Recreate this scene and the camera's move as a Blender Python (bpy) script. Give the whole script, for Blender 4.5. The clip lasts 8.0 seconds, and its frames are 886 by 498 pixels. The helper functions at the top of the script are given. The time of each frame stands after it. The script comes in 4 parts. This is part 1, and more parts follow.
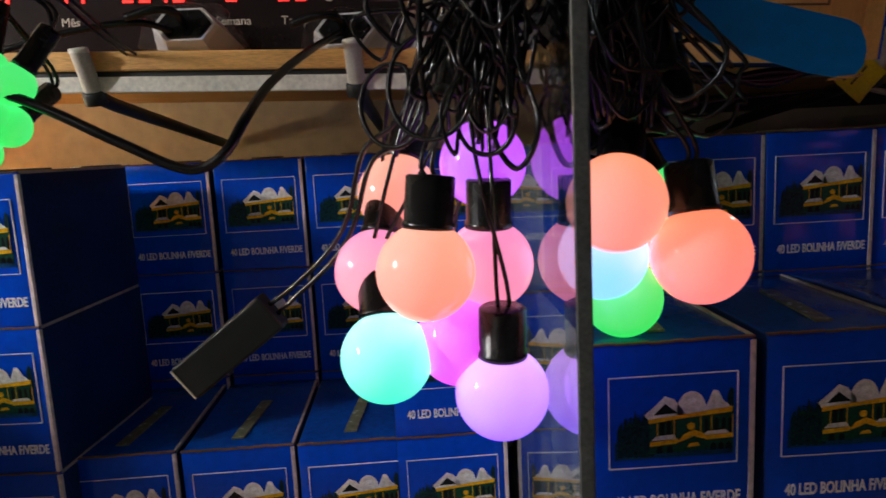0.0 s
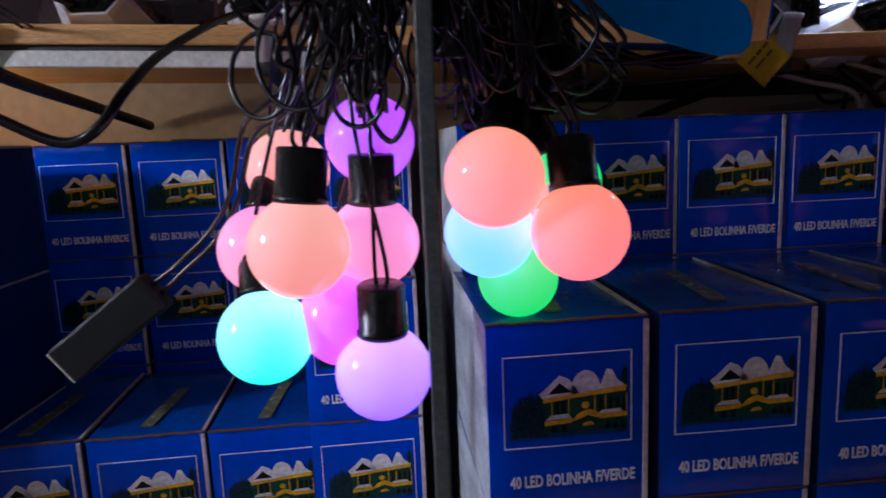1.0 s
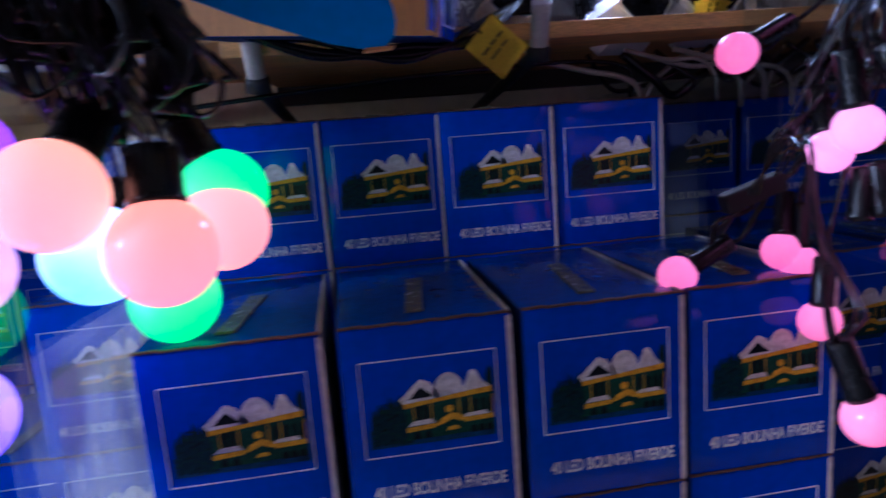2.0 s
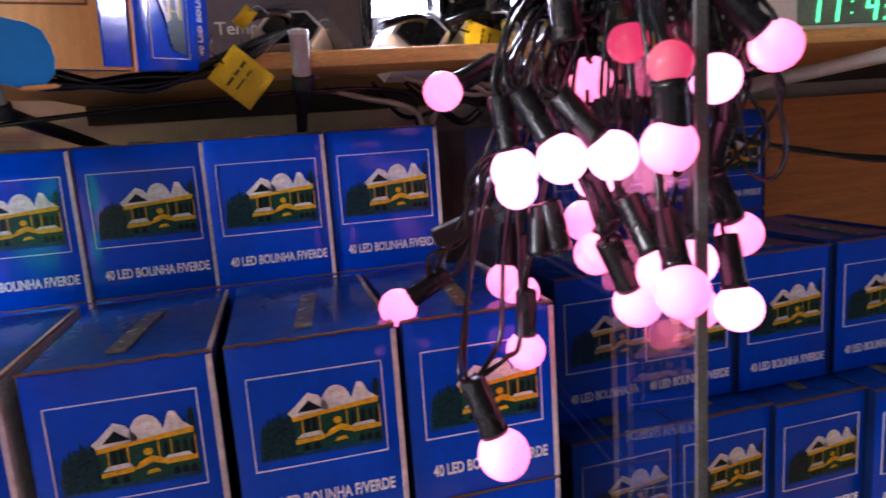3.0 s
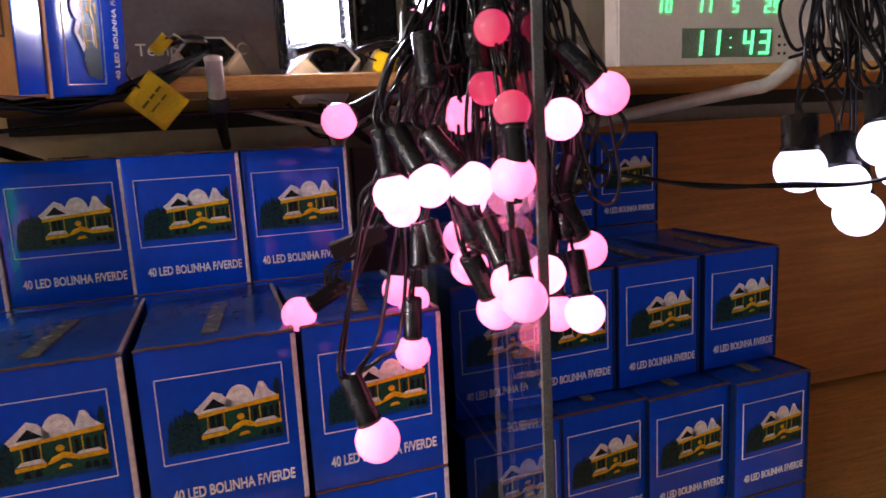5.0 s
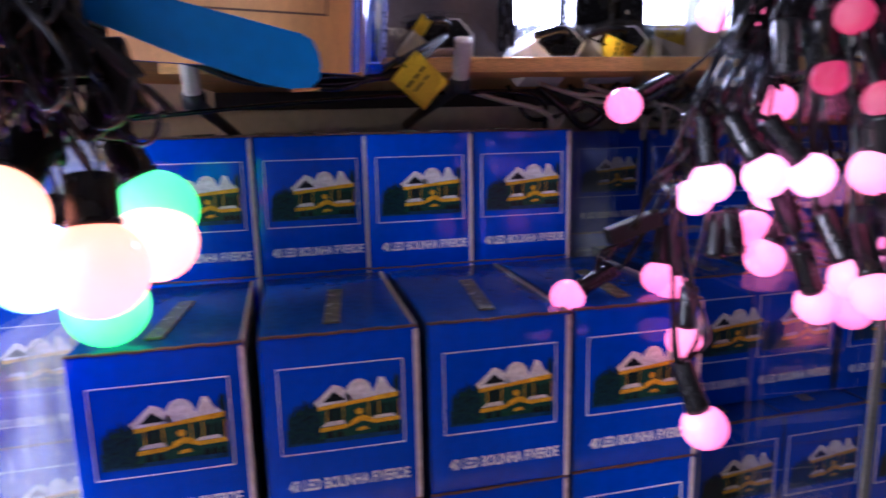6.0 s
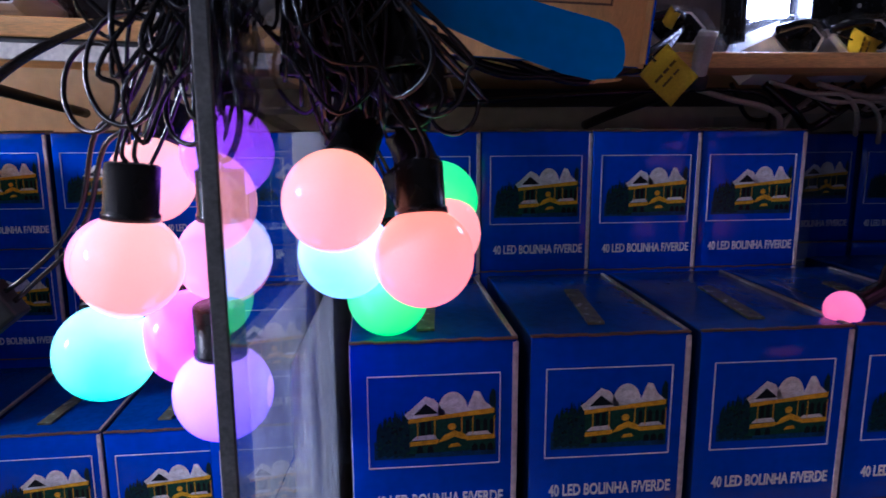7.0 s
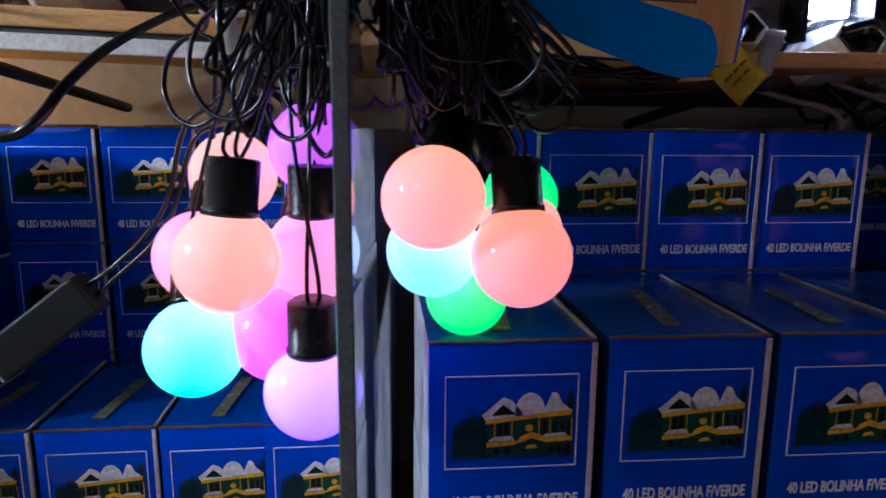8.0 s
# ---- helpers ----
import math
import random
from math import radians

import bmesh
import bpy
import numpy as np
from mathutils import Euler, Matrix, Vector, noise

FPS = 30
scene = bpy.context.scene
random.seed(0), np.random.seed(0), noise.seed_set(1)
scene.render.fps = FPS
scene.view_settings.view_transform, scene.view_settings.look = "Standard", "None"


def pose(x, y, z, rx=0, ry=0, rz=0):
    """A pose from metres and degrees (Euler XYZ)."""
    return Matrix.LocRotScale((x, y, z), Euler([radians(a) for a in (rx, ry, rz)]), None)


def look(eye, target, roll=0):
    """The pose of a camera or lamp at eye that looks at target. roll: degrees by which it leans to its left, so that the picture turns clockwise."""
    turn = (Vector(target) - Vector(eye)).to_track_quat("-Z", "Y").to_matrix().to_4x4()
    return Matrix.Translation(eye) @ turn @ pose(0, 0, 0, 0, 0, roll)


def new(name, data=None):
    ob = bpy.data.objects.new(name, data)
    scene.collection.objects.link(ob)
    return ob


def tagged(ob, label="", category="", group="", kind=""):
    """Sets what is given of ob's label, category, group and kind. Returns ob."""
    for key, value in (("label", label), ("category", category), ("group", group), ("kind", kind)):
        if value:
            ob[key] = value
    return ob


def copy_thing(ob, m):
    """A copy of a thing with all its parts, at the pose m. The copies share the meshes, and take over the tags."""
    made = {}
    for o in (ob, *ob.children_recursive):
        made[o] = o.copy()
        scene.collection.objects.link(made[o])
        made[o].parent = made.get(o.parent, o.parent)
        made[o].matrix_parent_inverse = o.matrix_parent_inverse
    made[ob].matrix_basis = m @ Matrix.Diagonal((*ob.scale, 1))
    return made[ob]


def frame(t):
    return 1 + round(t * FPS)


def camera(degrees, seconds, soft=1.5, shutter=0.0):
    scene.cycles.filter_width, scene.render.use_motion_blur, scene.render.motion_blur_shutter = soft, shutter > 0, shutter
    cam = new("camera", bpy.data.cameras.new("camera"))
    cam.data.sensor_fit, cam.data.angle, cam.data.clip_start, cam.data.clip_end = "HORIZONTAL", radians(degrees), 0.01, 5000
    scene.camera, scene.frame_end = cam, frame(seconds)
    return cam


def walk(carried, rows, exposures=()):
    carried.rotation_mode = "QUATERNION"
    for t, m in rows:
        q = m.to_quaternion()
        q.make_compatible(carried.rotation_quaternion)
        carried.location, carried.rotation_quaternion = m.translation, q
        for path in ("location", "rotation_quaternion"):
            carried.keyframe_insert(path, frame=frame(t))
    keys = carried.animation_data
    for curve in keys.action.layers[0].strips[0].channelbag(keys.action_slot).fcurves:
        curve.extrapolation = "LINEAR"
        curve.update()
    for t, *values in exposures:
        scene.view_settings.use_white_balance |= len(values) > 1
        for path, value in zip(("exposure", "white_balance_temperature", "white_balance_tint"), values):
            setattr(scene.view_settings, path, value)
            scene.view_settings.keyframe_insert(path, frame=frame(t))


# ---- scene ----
cam = camera(67.6, 8.0, soft=1.6, shutter=0.4)
PATH = [
    (0, (0.078, -0.016, 0.438), (0.059, 1.961, 0.14), -2.9),
    (0.5, (0.1, -0.019, 0.434), (0.138, 1.957, 0.125), -2.4),
    (1, (0.125, -0.011, 0.426), (0.208, 1.96, 0.1), -2.4),
    (1.5, (0.194, 0.0, 0.425), (0.317, 1.966, 0.076), -2.7),
    (2, (0.318, 0.014, 0.421), (0.502, 1.975, 0.072), -4.3),
    (2.2, (0.365, 0.018, 0.426), (0.565, 1.978, 0.085), -4.6),
    (3.3, (0.481, -0.014, 0.432), (0.934, 1.903, 0.087), -4.0),
    (3.5, (0.492, -0.015, 0.436), (0.969, 1.896, 0.091), -4.2),
    (4, (0.504, -0.029, 0.44), (1.013, 1.876, 0.103), -3.7),
    (4.2, (0.504, -0.042, 0.439), (1.036, 1.857, 0.109), -3.7),
    (5.3, (0.463, -0.069, 0.441), (1.013, 1.823, 0.101), -2.9),
    (5.5, (0.428, -0.058, 0.44), (0.958, 1.837, 0.083), -2.3),
    (6, (0.331, -0.034, 0.447), (0.693, 1.897, 0.073), -1.2),
    (6.5, (0.244, -0.019, 0.449), (0.43, 1.94, 0.09), -0.5),
    (7, (0.206, -0.005, 0.442), (0.309, 1.959, 0.08), -0.2),
    (7.5, (0.188, -0.004, 0.44), (0.27, 1.96, 0.072), 0.1),
    (8, (0.159, 0.002, 0.441), (0.242, 1.967, 0.075), 0.4),
]
walk(cam, [(t, look(eye, target, roll)) for t, eye, target, roll in PATH],
     exposures=[(0.0, -0.05, 6300, 12), (0.5, -0.1, 5200, 22), (1.0, -0.1, 5200, 24), (1.5, 0.05, 6500, 22), (2.0, 0.65, 4600, 30), (2.2, 0.9, 4700, 30), (3.3, 2.1, 6300, 28), (4.2, 1.95, 6500, 28),
                (5.3, 1.75, 6500, 26), (6.0, 1.7, 5300, 34), (6.5, 1.45, 5500, 18), (7.0, 0.5, 4900, 32), (7.5, 0.6, 4900, 14), (8.0, 0.3, 5000, 16)])
CEIL, KEY, WARM = 9.0, 360.0, 24.0

# ---- light ----
world = bpy.data.worlds.new("world")
world.use_nodes = True
world.node_tree.nodes["Background"].inputs[0].default_value = (0.9, 0.92, 1.0, 1)
world.node_tree.nodes["Background"].inputs[1].default_value = 0.02
scene.world = world


# ---- materials ----
def material(name, color, rough=0.5, metal=0.0, vary=0.15, scale=60.0, bump=0.0, spec=0.5, emit=None, strength=0.0, stretch=(1, 1, 1), color2=None, coat=0.0):
    m = bpy.data.materials.new(name)
    m.use_nodes = True
    n, l = m.node_tree.nodes, m.node_tree.links
    b = n["Principled BSDF"]
    b.inputs["Roughness"].default_value = rough
    b.inputs["Metallic"].default_value = metal
    b.inputs["Specular IOR Level"].default_value = spec
    b.inputs["Coat Weight"].default_value = coat
    co = n.new("ShaderNodeTexCoord")
    mp = n.new("ShaderNodeMapping")
    mp.inputs["Scale"].default_value = stretch
    l.new(co.outputs["Object"], mp.inputs[0])
    big = n.new("ShaderNodeTexNoise")
    big.inputs["Scale"].default_value = scale
    big.inputs["Detail"].default_value = 5
    l.new(mp.outputs[0], big.inputs["Vector"])
    fine = n.new("ShaderNodeTexNoise")
    fine.inputs["Scale"].default_value = scale * 9
    l.new(mp.outputs[0], fine.inputs["Vector"])
    add = n.new("ShaderNodeMath")
    add.operation = "ADD"
    l.new(big.outputs[0], add.inputs[0])
    l.new(fine.outputs[0], add.inputs[1])
    ramp = n.new("ShaderNodeMapRange")
    ramp.inputs[1].default_value, ramp.inputs[2].default_value = 0.7, 1.3
    l.new(add.outputs[0], ramp.inputs[0])
    mix = n.new("ShaderNodeMix")
    mix.data_type = "RGBA"
    lo = color2 or [c * (1 - vary) for c in color]
    mix.inputs[6].default_value = (*lo, 1)
    mix.inputs[7].default_value = (*[min(1, c * (1 + vary)) for c in color], 1)
    l.new(ramp.outputs[0], mix.inputs[0])
    l.new(mix.outputs[2], b.inputs["Base Color"])
    rr = n.new("ShaderNodeMapRange")
    rr.inputs[3].default_value, rr.inputs[4].default_value = rough * 0.8, min(1, rough * 1.25)
    l.new(big.outputs[0], rr.inputs[0])
    l.new(rr.outputs[0], b.inputs["Roughness"])
    if bump:
        bp = n.new("ShaderNodeBump")
        bp.inputs["Strength"].default_value = bump
        bp.inputs["Distance"].default_value = 0.001
        l.new(add.outputs[0], bp.inputs["Height"])
        l.new(bp.outputs[0], b.inputs["Normal"])
    if emit:
        b.inputs["Emission Color"].default_value = (*emit, 1)
        b.inputs["Emission Strength"].default_value = strength
    return m


def globe_material(name, low, high, strength, base=0.38):
    """Milky plastic lit from inside: the light runs from one colour near the socket to another at the far end."""
    m = material(name, (base, base, base), 0.07, vary=0.03, scale=90, bump=0.02)
    n, l = m.node_tree.nodes, m.node_tree.links
    b = n["Principled BSDF"]
    co = n.new("ShaderNodeTexCoord")
    sep = n.new("ShaderNodeSeparateXYZ")
    l.new(co.outputs["Generated"], sep.inputs[0])
    mix = n.new("ShaderNodeMix")
    mix.data_type = "RGBA"
    mix.inputs[6].default_value, mix.inputs[7].default_value = (*low, 1), (*high, 1)
    l.new(sep.outputs[2], mix.inputs[0])
    l.new(mix.outputs[2], b.inputs["Emission Color"])
    b.inputs["Emission Strength"].default_value = strength
    return m


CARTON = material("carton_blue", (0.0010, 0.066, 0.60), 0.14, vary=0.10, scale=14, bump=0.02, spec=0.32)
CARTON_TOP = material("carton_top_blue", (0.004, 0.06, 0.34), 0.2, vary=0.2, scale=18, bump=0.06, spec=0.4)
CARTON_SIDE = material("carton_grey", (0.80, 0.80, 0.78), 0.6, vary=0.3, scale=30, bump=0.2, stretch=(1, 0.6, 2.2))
# Carton blue darkened: the shade in the gaps is put into the sides' colour.
CARTON_SHADED = material("carton_side_shaded", (0.003, 0.022, 0.11), 0.55, vary=0.25, scale=30, bump=0.1, spec=0.15)
FLAP_BLUE = material("flap_azure", (0.004, 0.26, 0.80), 0.4, vary=0.08, scale=12, bump=0.03, spec=0.3)
CARTON_EDGE = material("carton_edge", (0.62, 0.56, 0.55), 0.8, vary=0.3, scale=200, bump=0.3)
CARTON_BROWN = material("cardboard", (0.62, 0.31, 0.11), 0.85, vary=0.15, scale=40, bump=0.2, stretch=(1, 6, 1))
BOARD_BROWN = material("cut_cardboard", (0.13, 0.065, 0.04), 0.85, vary=0.3, scale=150, bump=0.3)
BOARD_WORN = material("worn_board", (0.34, 0.30, 0.28), 0.85, vary=0.35, scale=140, bump=0.3)
TAPE = material("tape", (0.16, 0.17, 0.10), 0.25, vary=0.35, scale=120, bump=0.1)
WHITE_INK = material("white_ink", (0.88, 0.90, 0.95), 0.4, vary=0.08, scale=200)
INK_TREE = material("print_dark_green", (0.004, 0.030, 0.038), 0.3, vary=0.6, scale=260, color2=(0.002, 0.010, 0.024), spec=0.2)
INK_WALL = material("print_green", (0.008, 0.065, 0.040), 0.3, vary=0.4, scale=300, spec=0.2)
INK_ROOF = material("print_snow", (0.80, 0.77, 0.74), 0.3, vary=0.35, scale=200, spec=0.2)
INK_YELLOW = material("print_yellow", (0.92, 0.42, 0.008), 0.3, vary=0.45, scale=350, spec=0.2)
INK_LEAF = material("print_leaf", (0.007, 0.050, 0.032), 0.3, vary=0.3, scale=200, spec=0.2)
INK_DARK = material("print_black", (0.004, 0.008, 0.012), 0.3, vary=0.3, scale=200, spec=0.2)
INK_BLUEGREEN = material("print_teal", (0.004, 0.05, 0.14), 0.3, vary=0.5, scale=120, spec=0.2)
BLACK_PLASTIC = material("black_plastic", (0.007, 0.007, 0.0075), 0.26, vary=0.25, scale=80, bump=0.1, spec=0.4)
TAN_CABLE = material("beige_cable", (0.30, 0.27, 0.22), 0.45, vary=0.25, scale=60, bump=0.05)
CABLE = material("black_cable", (0.006, 0.006, 0.0065), 0.24, vary=0.3, scale=60, bump=0.05)
GREY_PLASTIC = material("dark_grey_plastic", (0.009, 0.010, 0.009), 0.5, vary=0.2, scale=80, bump=0.1, spec=0.3)
SHELF_WOOD = material("shelf_wood", (0.82, 0.42, 0.12), 0.5, vary=0.3, scale=14, bump=0.15, stretch=(1, 8, 8))
PANEL_WOOD = material("panel_wood", (0.60, 0.25, 0.075), 0.55, vary=0.28, scale=5, bump=0.1, stretch=(1.2, 1, 22))
STEEL = material("painted_steel", (0.80, 0.78, 0.68), 0.4, vary=0.2, scale=25, bump=0.05)
DARK_STEEL = material("dark_steel", (0.02, 0.022, 0.022), 0.5, vary=0.3, scale=25, bump=0.05)
TUBE = material("grey_tube", (0.58, 0.54, 0.46), 0.45, vary=0.15, scale=60, bump=0.1)
WALL = material("cream_wall", (0.72, 0.66, 0.52), 0.8, vary=0.12, scale=6, bump=0.1)
ROOM = material("room_paint", (0.26, 0.255, 0.25), 0.8, vary=0.08, scale=3)
FLOOR = material("floor_tile", (0.22, 0.21, 0.2), 0.35, vary=0.15, scale=5)
EDGE = material("glass_edge", (0.10, 0.105, 0.10), 0.22, vary=0.3, scale=60, spec=0.8)
SOCKET_WHITE = material("white_socket", (0.80, 0.79, 0.77), 0.3, vary=0.08, scale=60, bump=0.05)
TAG = material("yellow_tag", (0.95, 0.68, 0.03), 0.55, vary=0.12, scale=50, bump=0.1)
TAG_INK = material("tag_print", (0.16, 0.10, 0.01), 0.5, vary=0.3, scale=200)
CLOCK_BLACK = material("clock_face", (0.018, 0.009, 0.009), 0.16, vary=0.2, scale=20)
CLOCK_BROWN = material("clock_panel", (0.13, 0.10, 0.10), 0.3, vary=0.15, scale=20)
CLOCK_WHITE = material("clock_white", (0.85, 0.77, 0.70), 0.45, vary=0.06, scale=20, bump=0.05)
CLOCK_WINDOW = material("clock_window", (0.22, 0.28, 0.22), 0.3, vary=0.3, scale=30)
GOLD_INK = material("clock_lettering", (0.75, 0.68, 0.55), 0.5, vary=0.15, scale=80)
RED_DIGIT = material("red_digit", (0.3, 0.01, 0.01), 0.4, emit=(1.0, 0.03, 0.02), strength=2.4)
GREEN_DIGIT = material("green_digit", (0.1, 0.4, 0.2), 0.4, emit=(0.06, 1.0, 0.28), strength=0.6)
LAMP_WHITE = material("lamp_diffuser", (0.9, 0.9, 0.9), 0.4, emit=(0.80, 0.86, 1.0), strength=34)
CEILING_LAMP = material("tube_diffuser", (0.9, 0.9, 0.9), 0.4, emit=(1.0, 0.95, 0.88), strength=CEIL)
KEY_LAMP = material("lamp_tube", (0.9, 0.9, 0.9), 0.4, emit=(1.0, 0.96, 0.92), strength=KEY)
FILM = bpy.data.materials.new("clear_film")
GLASS = bpy.data.materials.new("clear_glass")
for m, tint, rough, bumpy in ((GLASS, (0.90, 0.95, 0.97, 1), 0.02, 0.0), (FILM, (0.92, 0.92, 0.92, 1), 0.12, 0.6)):
    m.use_nodes = True
    n, l = m.node_tree.nodes, m.node_tree.links
    n.remove(n["Principled BSDF"])
    clear, gloss, mixer, fr, pw, sc = (n.new("ShaderNode" + k) for k in ("BsdfTransparent", "BsdfGlossy", "MixShader", "LayerWeight", "Math", "MapRange"))
    clear.inputs[0].default_value = tint
    gloss.inputs["Roughness"].default_value = rough
    fr.inputs[0].default_value = 0.5
    pw.operation = "POWER"
    pw.inputs[1].default_value = 3.0
    sc.inputs[3].default_value, sc.inputs[4].default_value = 0.035, 0.85
    l.new(fr.outputs[1], pw.inputs[0])
    l.new(pw.outputs[0], sc.inputs[0])
    l.new(sc.outputs[0], mixer.inputs[0])
    l.new(clear.outputs[0], mixer.inputs[1])
    l.new(gloss.outputs[0], mixer.inputs[2])
    l.new(mixer.outputs[0], n["Material Output"].inputs[0])
    if bumpy:
        ns, bp = n.new("ShaderNodeTexNoise"), n.new("ShaderNodeBump")
        ns.inputs["Scale"].default_value = 45
        bp.inputs["Strength"].default_value, bp.inputs["Distance"].default_value = bumpy, 0.01
        l.new(ns.outputs[0], bp.inputs["Height"])
        l.new(bp.outputs[0], gloss.inputs["Normal"])
        l.new(bp.outputs[0], fr.inputs["Normal"])

# Streaked see-through layer, added for the pale strip in the glass.
HAZE = material("pale_streak_layer", (0.62, 0.62, 0.64), 0.45, vary=0.25, scale=30, bump=0.1)
n, l = HAZE.node_tree.nodes, HAZE.node_tree.links
co, mp, streak, cover, clear, mixer = (n.new("ShaderNode" + k) for k in ("TexCoord", "Mapping", "TexNoise", "MapRange", "BsdfTransparent", "MixShader"))
mp.inputs["Rotation"].default_value, mp.inputs["Scale"].default_value = (math.radians(38), 0, 0), (1, 9, 1)
streak.inputs["Scale"].default_value, streak.inputs["Detail"].default_value = 18, 6
cover.inputs[1].default_value, cover.inputs[2].default_value, cover.inputs[3].default_value, cover.inputs[4].default_value = 0.3, 0.7, 0.09, 0.32
l.new(co.outputs["Object"], mp.inputs[0])
l.new(mp.outputs[0], streak.inputs["Vector"])
l.new(streak.outputs[0], cover.inputs[0])
l.new(cover.outputs[0], mixer.inputs[0])
glow_through, blend = n.new("ShaderNodeBsdfTranslucent"), n.new("ShaderNodeMixShader")
glow_through.inputs[0].default_value = (0.85, 0.86, 0.90, 1)
blend.inputs[0].default_value = 0.55
l.new(n["Principled BSDF"].outputs[0], blend.inputs[1])
l.new(glow_through.outputs[0], blend.inputs[2])
l.new(clear.outputs[0], mixer.inputs[1])
l.new(blend.outputs[0], mixer.inputs[2])
l.new(mixer.outputs[0], n["Material Output"].inputs[0])


# ---- mesh helpers ----
def mesh_of(name, bm, *mats):
    me = bpy.data.meshes.new(name)
    bm.normal_update()
    bm.to_mesh(me)
    bm.free()
    for m in mats:
        me.materials.append(m)
    return me


def part(name, data, mat, parent, label="", at=None):
    if isinstance(data, bmesh.types.BMesh):
        data = mesh_of(name, data, mat)
    ob = new(name, data)
    if parent is not None:
        ob.parent = parent
    if at is not None:
        ob.matrix_basis = at
    return tagged(ob, label)


def thing(name, label, category, at=None, group="", kind=""):
    ob = new(name)
    ob.empty_display_size = 0.02
    if at is not None:
        ob.matrix_basis = at
    return tagged(ob, label, category, group, kind)


def box(x0, x1, y0, y1, z0, z1, bevel=0.0, bm=None, seg=2):
    fresh = bmesh.new()
    bmesh.ops.create_cube(fresh, size=1)
    for v in fresh.verts:
        v.co = Vector(((x0 + x1) / 2 + v.co.x * (x1 - x0), (y0 + y1) / 2 + v.co.y * (y1 - y0), (z0 + z1) / 2 + v.co.z * (z1 - z0)))
    if bevel:
        bmesh.ops.bevel(fresh, geom=list(fresh.edges), offset=bevel, segments=seg, affect="EDGES", profile=0.5)
    if bm is None:
        return fresh
    me = bpy.data.meshes.new("tmp")
    fresh.to_mesh(me)
    fresh.free()
    bm.from_mesh(me)
    bpy.data.meshes.remove(me)
    return bm


def plate(outline, depth, bevel=0.0):
    """A flat piece in the xz plane, its face at y=0, its back at y=depth."""
    bm = bmesh.new()
    vs = [bm.verts.new((x, 0, z)) for x, z in outline]
    f = bm.faces.new(vs)
    if f.normal.y > 0:
        f.normal_flip()
    r = bmesh.ops.extrude_face_region(bm, geom=[f])
    for v in r["geom"]:
        if isinstance(v, bmesh.types.BMVert):
            v.co.y += depth
    bmesh.ops.recalc_face_normals(bm, faces=bm.faces)
    if bevel:
        bmesh.ops.bevel(bm, geom=list(bm.edges), offset=bevel, segments=1, affect="EDGES")
    return bm


def lathe(profile, sides=24, bm=None):
    """Turns a profile of (radius, z) about the z axis."""
    bm = bm or bmesh.new()
    rings = []
    for r, z in profile:
        if r < 1e-6:
            rings.append([bm.verts.new((0, 0, z))])
        else:
            rings.append([bm.verts.new((r * math.cos(2 * math.pi * k / sides), r * math.sin(2 * math.pi * k / sides), z)) for k in range(sides)])
    for a, b in zip(rings, rings[1:]):
        for k in range(sides):
            j = (k + 1) % sides
            if len(a) == 1:
                bm.faces.new((a[0], b[j], b[k]))
            elif len(b) == 1:
                bm.faces.new((a[k], a[j], b[0]))
            else:
                bm.faces.new((a[k], a[j], b[j], b[k]))
    bmesh.ops.recalc_face_normals(bm, faces=bm.faces)
    for f in bm.faces:
        f.smooth = True
    return bm


def smooth_path(points, step=6):
    pts = [Vector(p) for p in points]
    pts = [2 * pts[0] - pts[1]] + pts + [2 * pts[-1] - pts[-2]]
    out = []
    for i in range(1, len(pts) - 2):
        a, b, c, d = pts[i - 1:i + 3]
        for k in range(step):
            t = k / step
            out.append(0.5 * (2 * b + (c - a) * t + (2 * a - 5 * b + 4 * c - d) * t * t + (3 * b - a - 3 * c + d) * t ** 3))
    return out + [pts[-2]]


def tube(points, r, sides=6, step=6, bm=None, ends=None):
    """A round cable or pipe along a smooth line."""
    bm = bm or bmesh.new()
    line = smooth_path(points, step)
    side, rings = None, []
    for i, p in enumerate(line):
        way = (line[min(i + 1, len(line) - 1)] - line[max(i - 1, 0)]).normalized()
        if side is None:
            side = way.orthogonal().normalized()
        side = (side - way * side.dot(way)).normalized()
        up = way.cross(side)
        rings.append([bm.verts.new(p + r * (math.cos(2 * math.pi * k / sides) * side + math.sin(2 * math.pi * k / sides) * up)) for k in range(sides)])
    for a, b in zip(rings, rings[1:]):
        for k in range(sides):
            j = (k + 1) % sides
            bm.faces.new((a[k], a[j], b[j], b[k])).smooth = True
    bm.faces.new(list(reversed(rings[0])))
    bm.faces.new(rings[-1])
    return bm


def letters(text, height, depth=0.0004, wide=1.0, bold=0.0):
    """Lettering in the xz plane that faces -y, centred, of that capital height."""
    cu = bpy.data.curves.new("letters", "FONT")
    cu.body, cu.size, cu.extrude, cu.offset = text, height / 0.70, depth / 2, bold
    cu.align_x, cu.align_y, cu.resolution_u = "CENTER", "CENTER", 3
    ob = bpy.data.objects.new("letters", cu)
    scene.collection.objects.link(ob)
    me = bpy.data.meshes.new_from_object(ob.evaluated_get(bpy.context.evaluated_depsgraph_get()))
    bpy.data.objects.remove(ob)
    me.transform(Matrix.Diagonal((wide, 1, 1, 1)))
    me.transform(Matrix.Rotation(math.pi / 2, 4, "X"))
    return me


def along(p, way):
    """A pose at p whose z axis runs along way."""
    return Matrix.Translation(p) @ Vector(way).to_track_quat("Z", "Y").to_matrix().to_4x4()


# ---- the shelf unit and the room ----
def setting(name, bm, mat, label, category):
    return tagged(part(name, bm, mat, None), label, category, kind="structure")


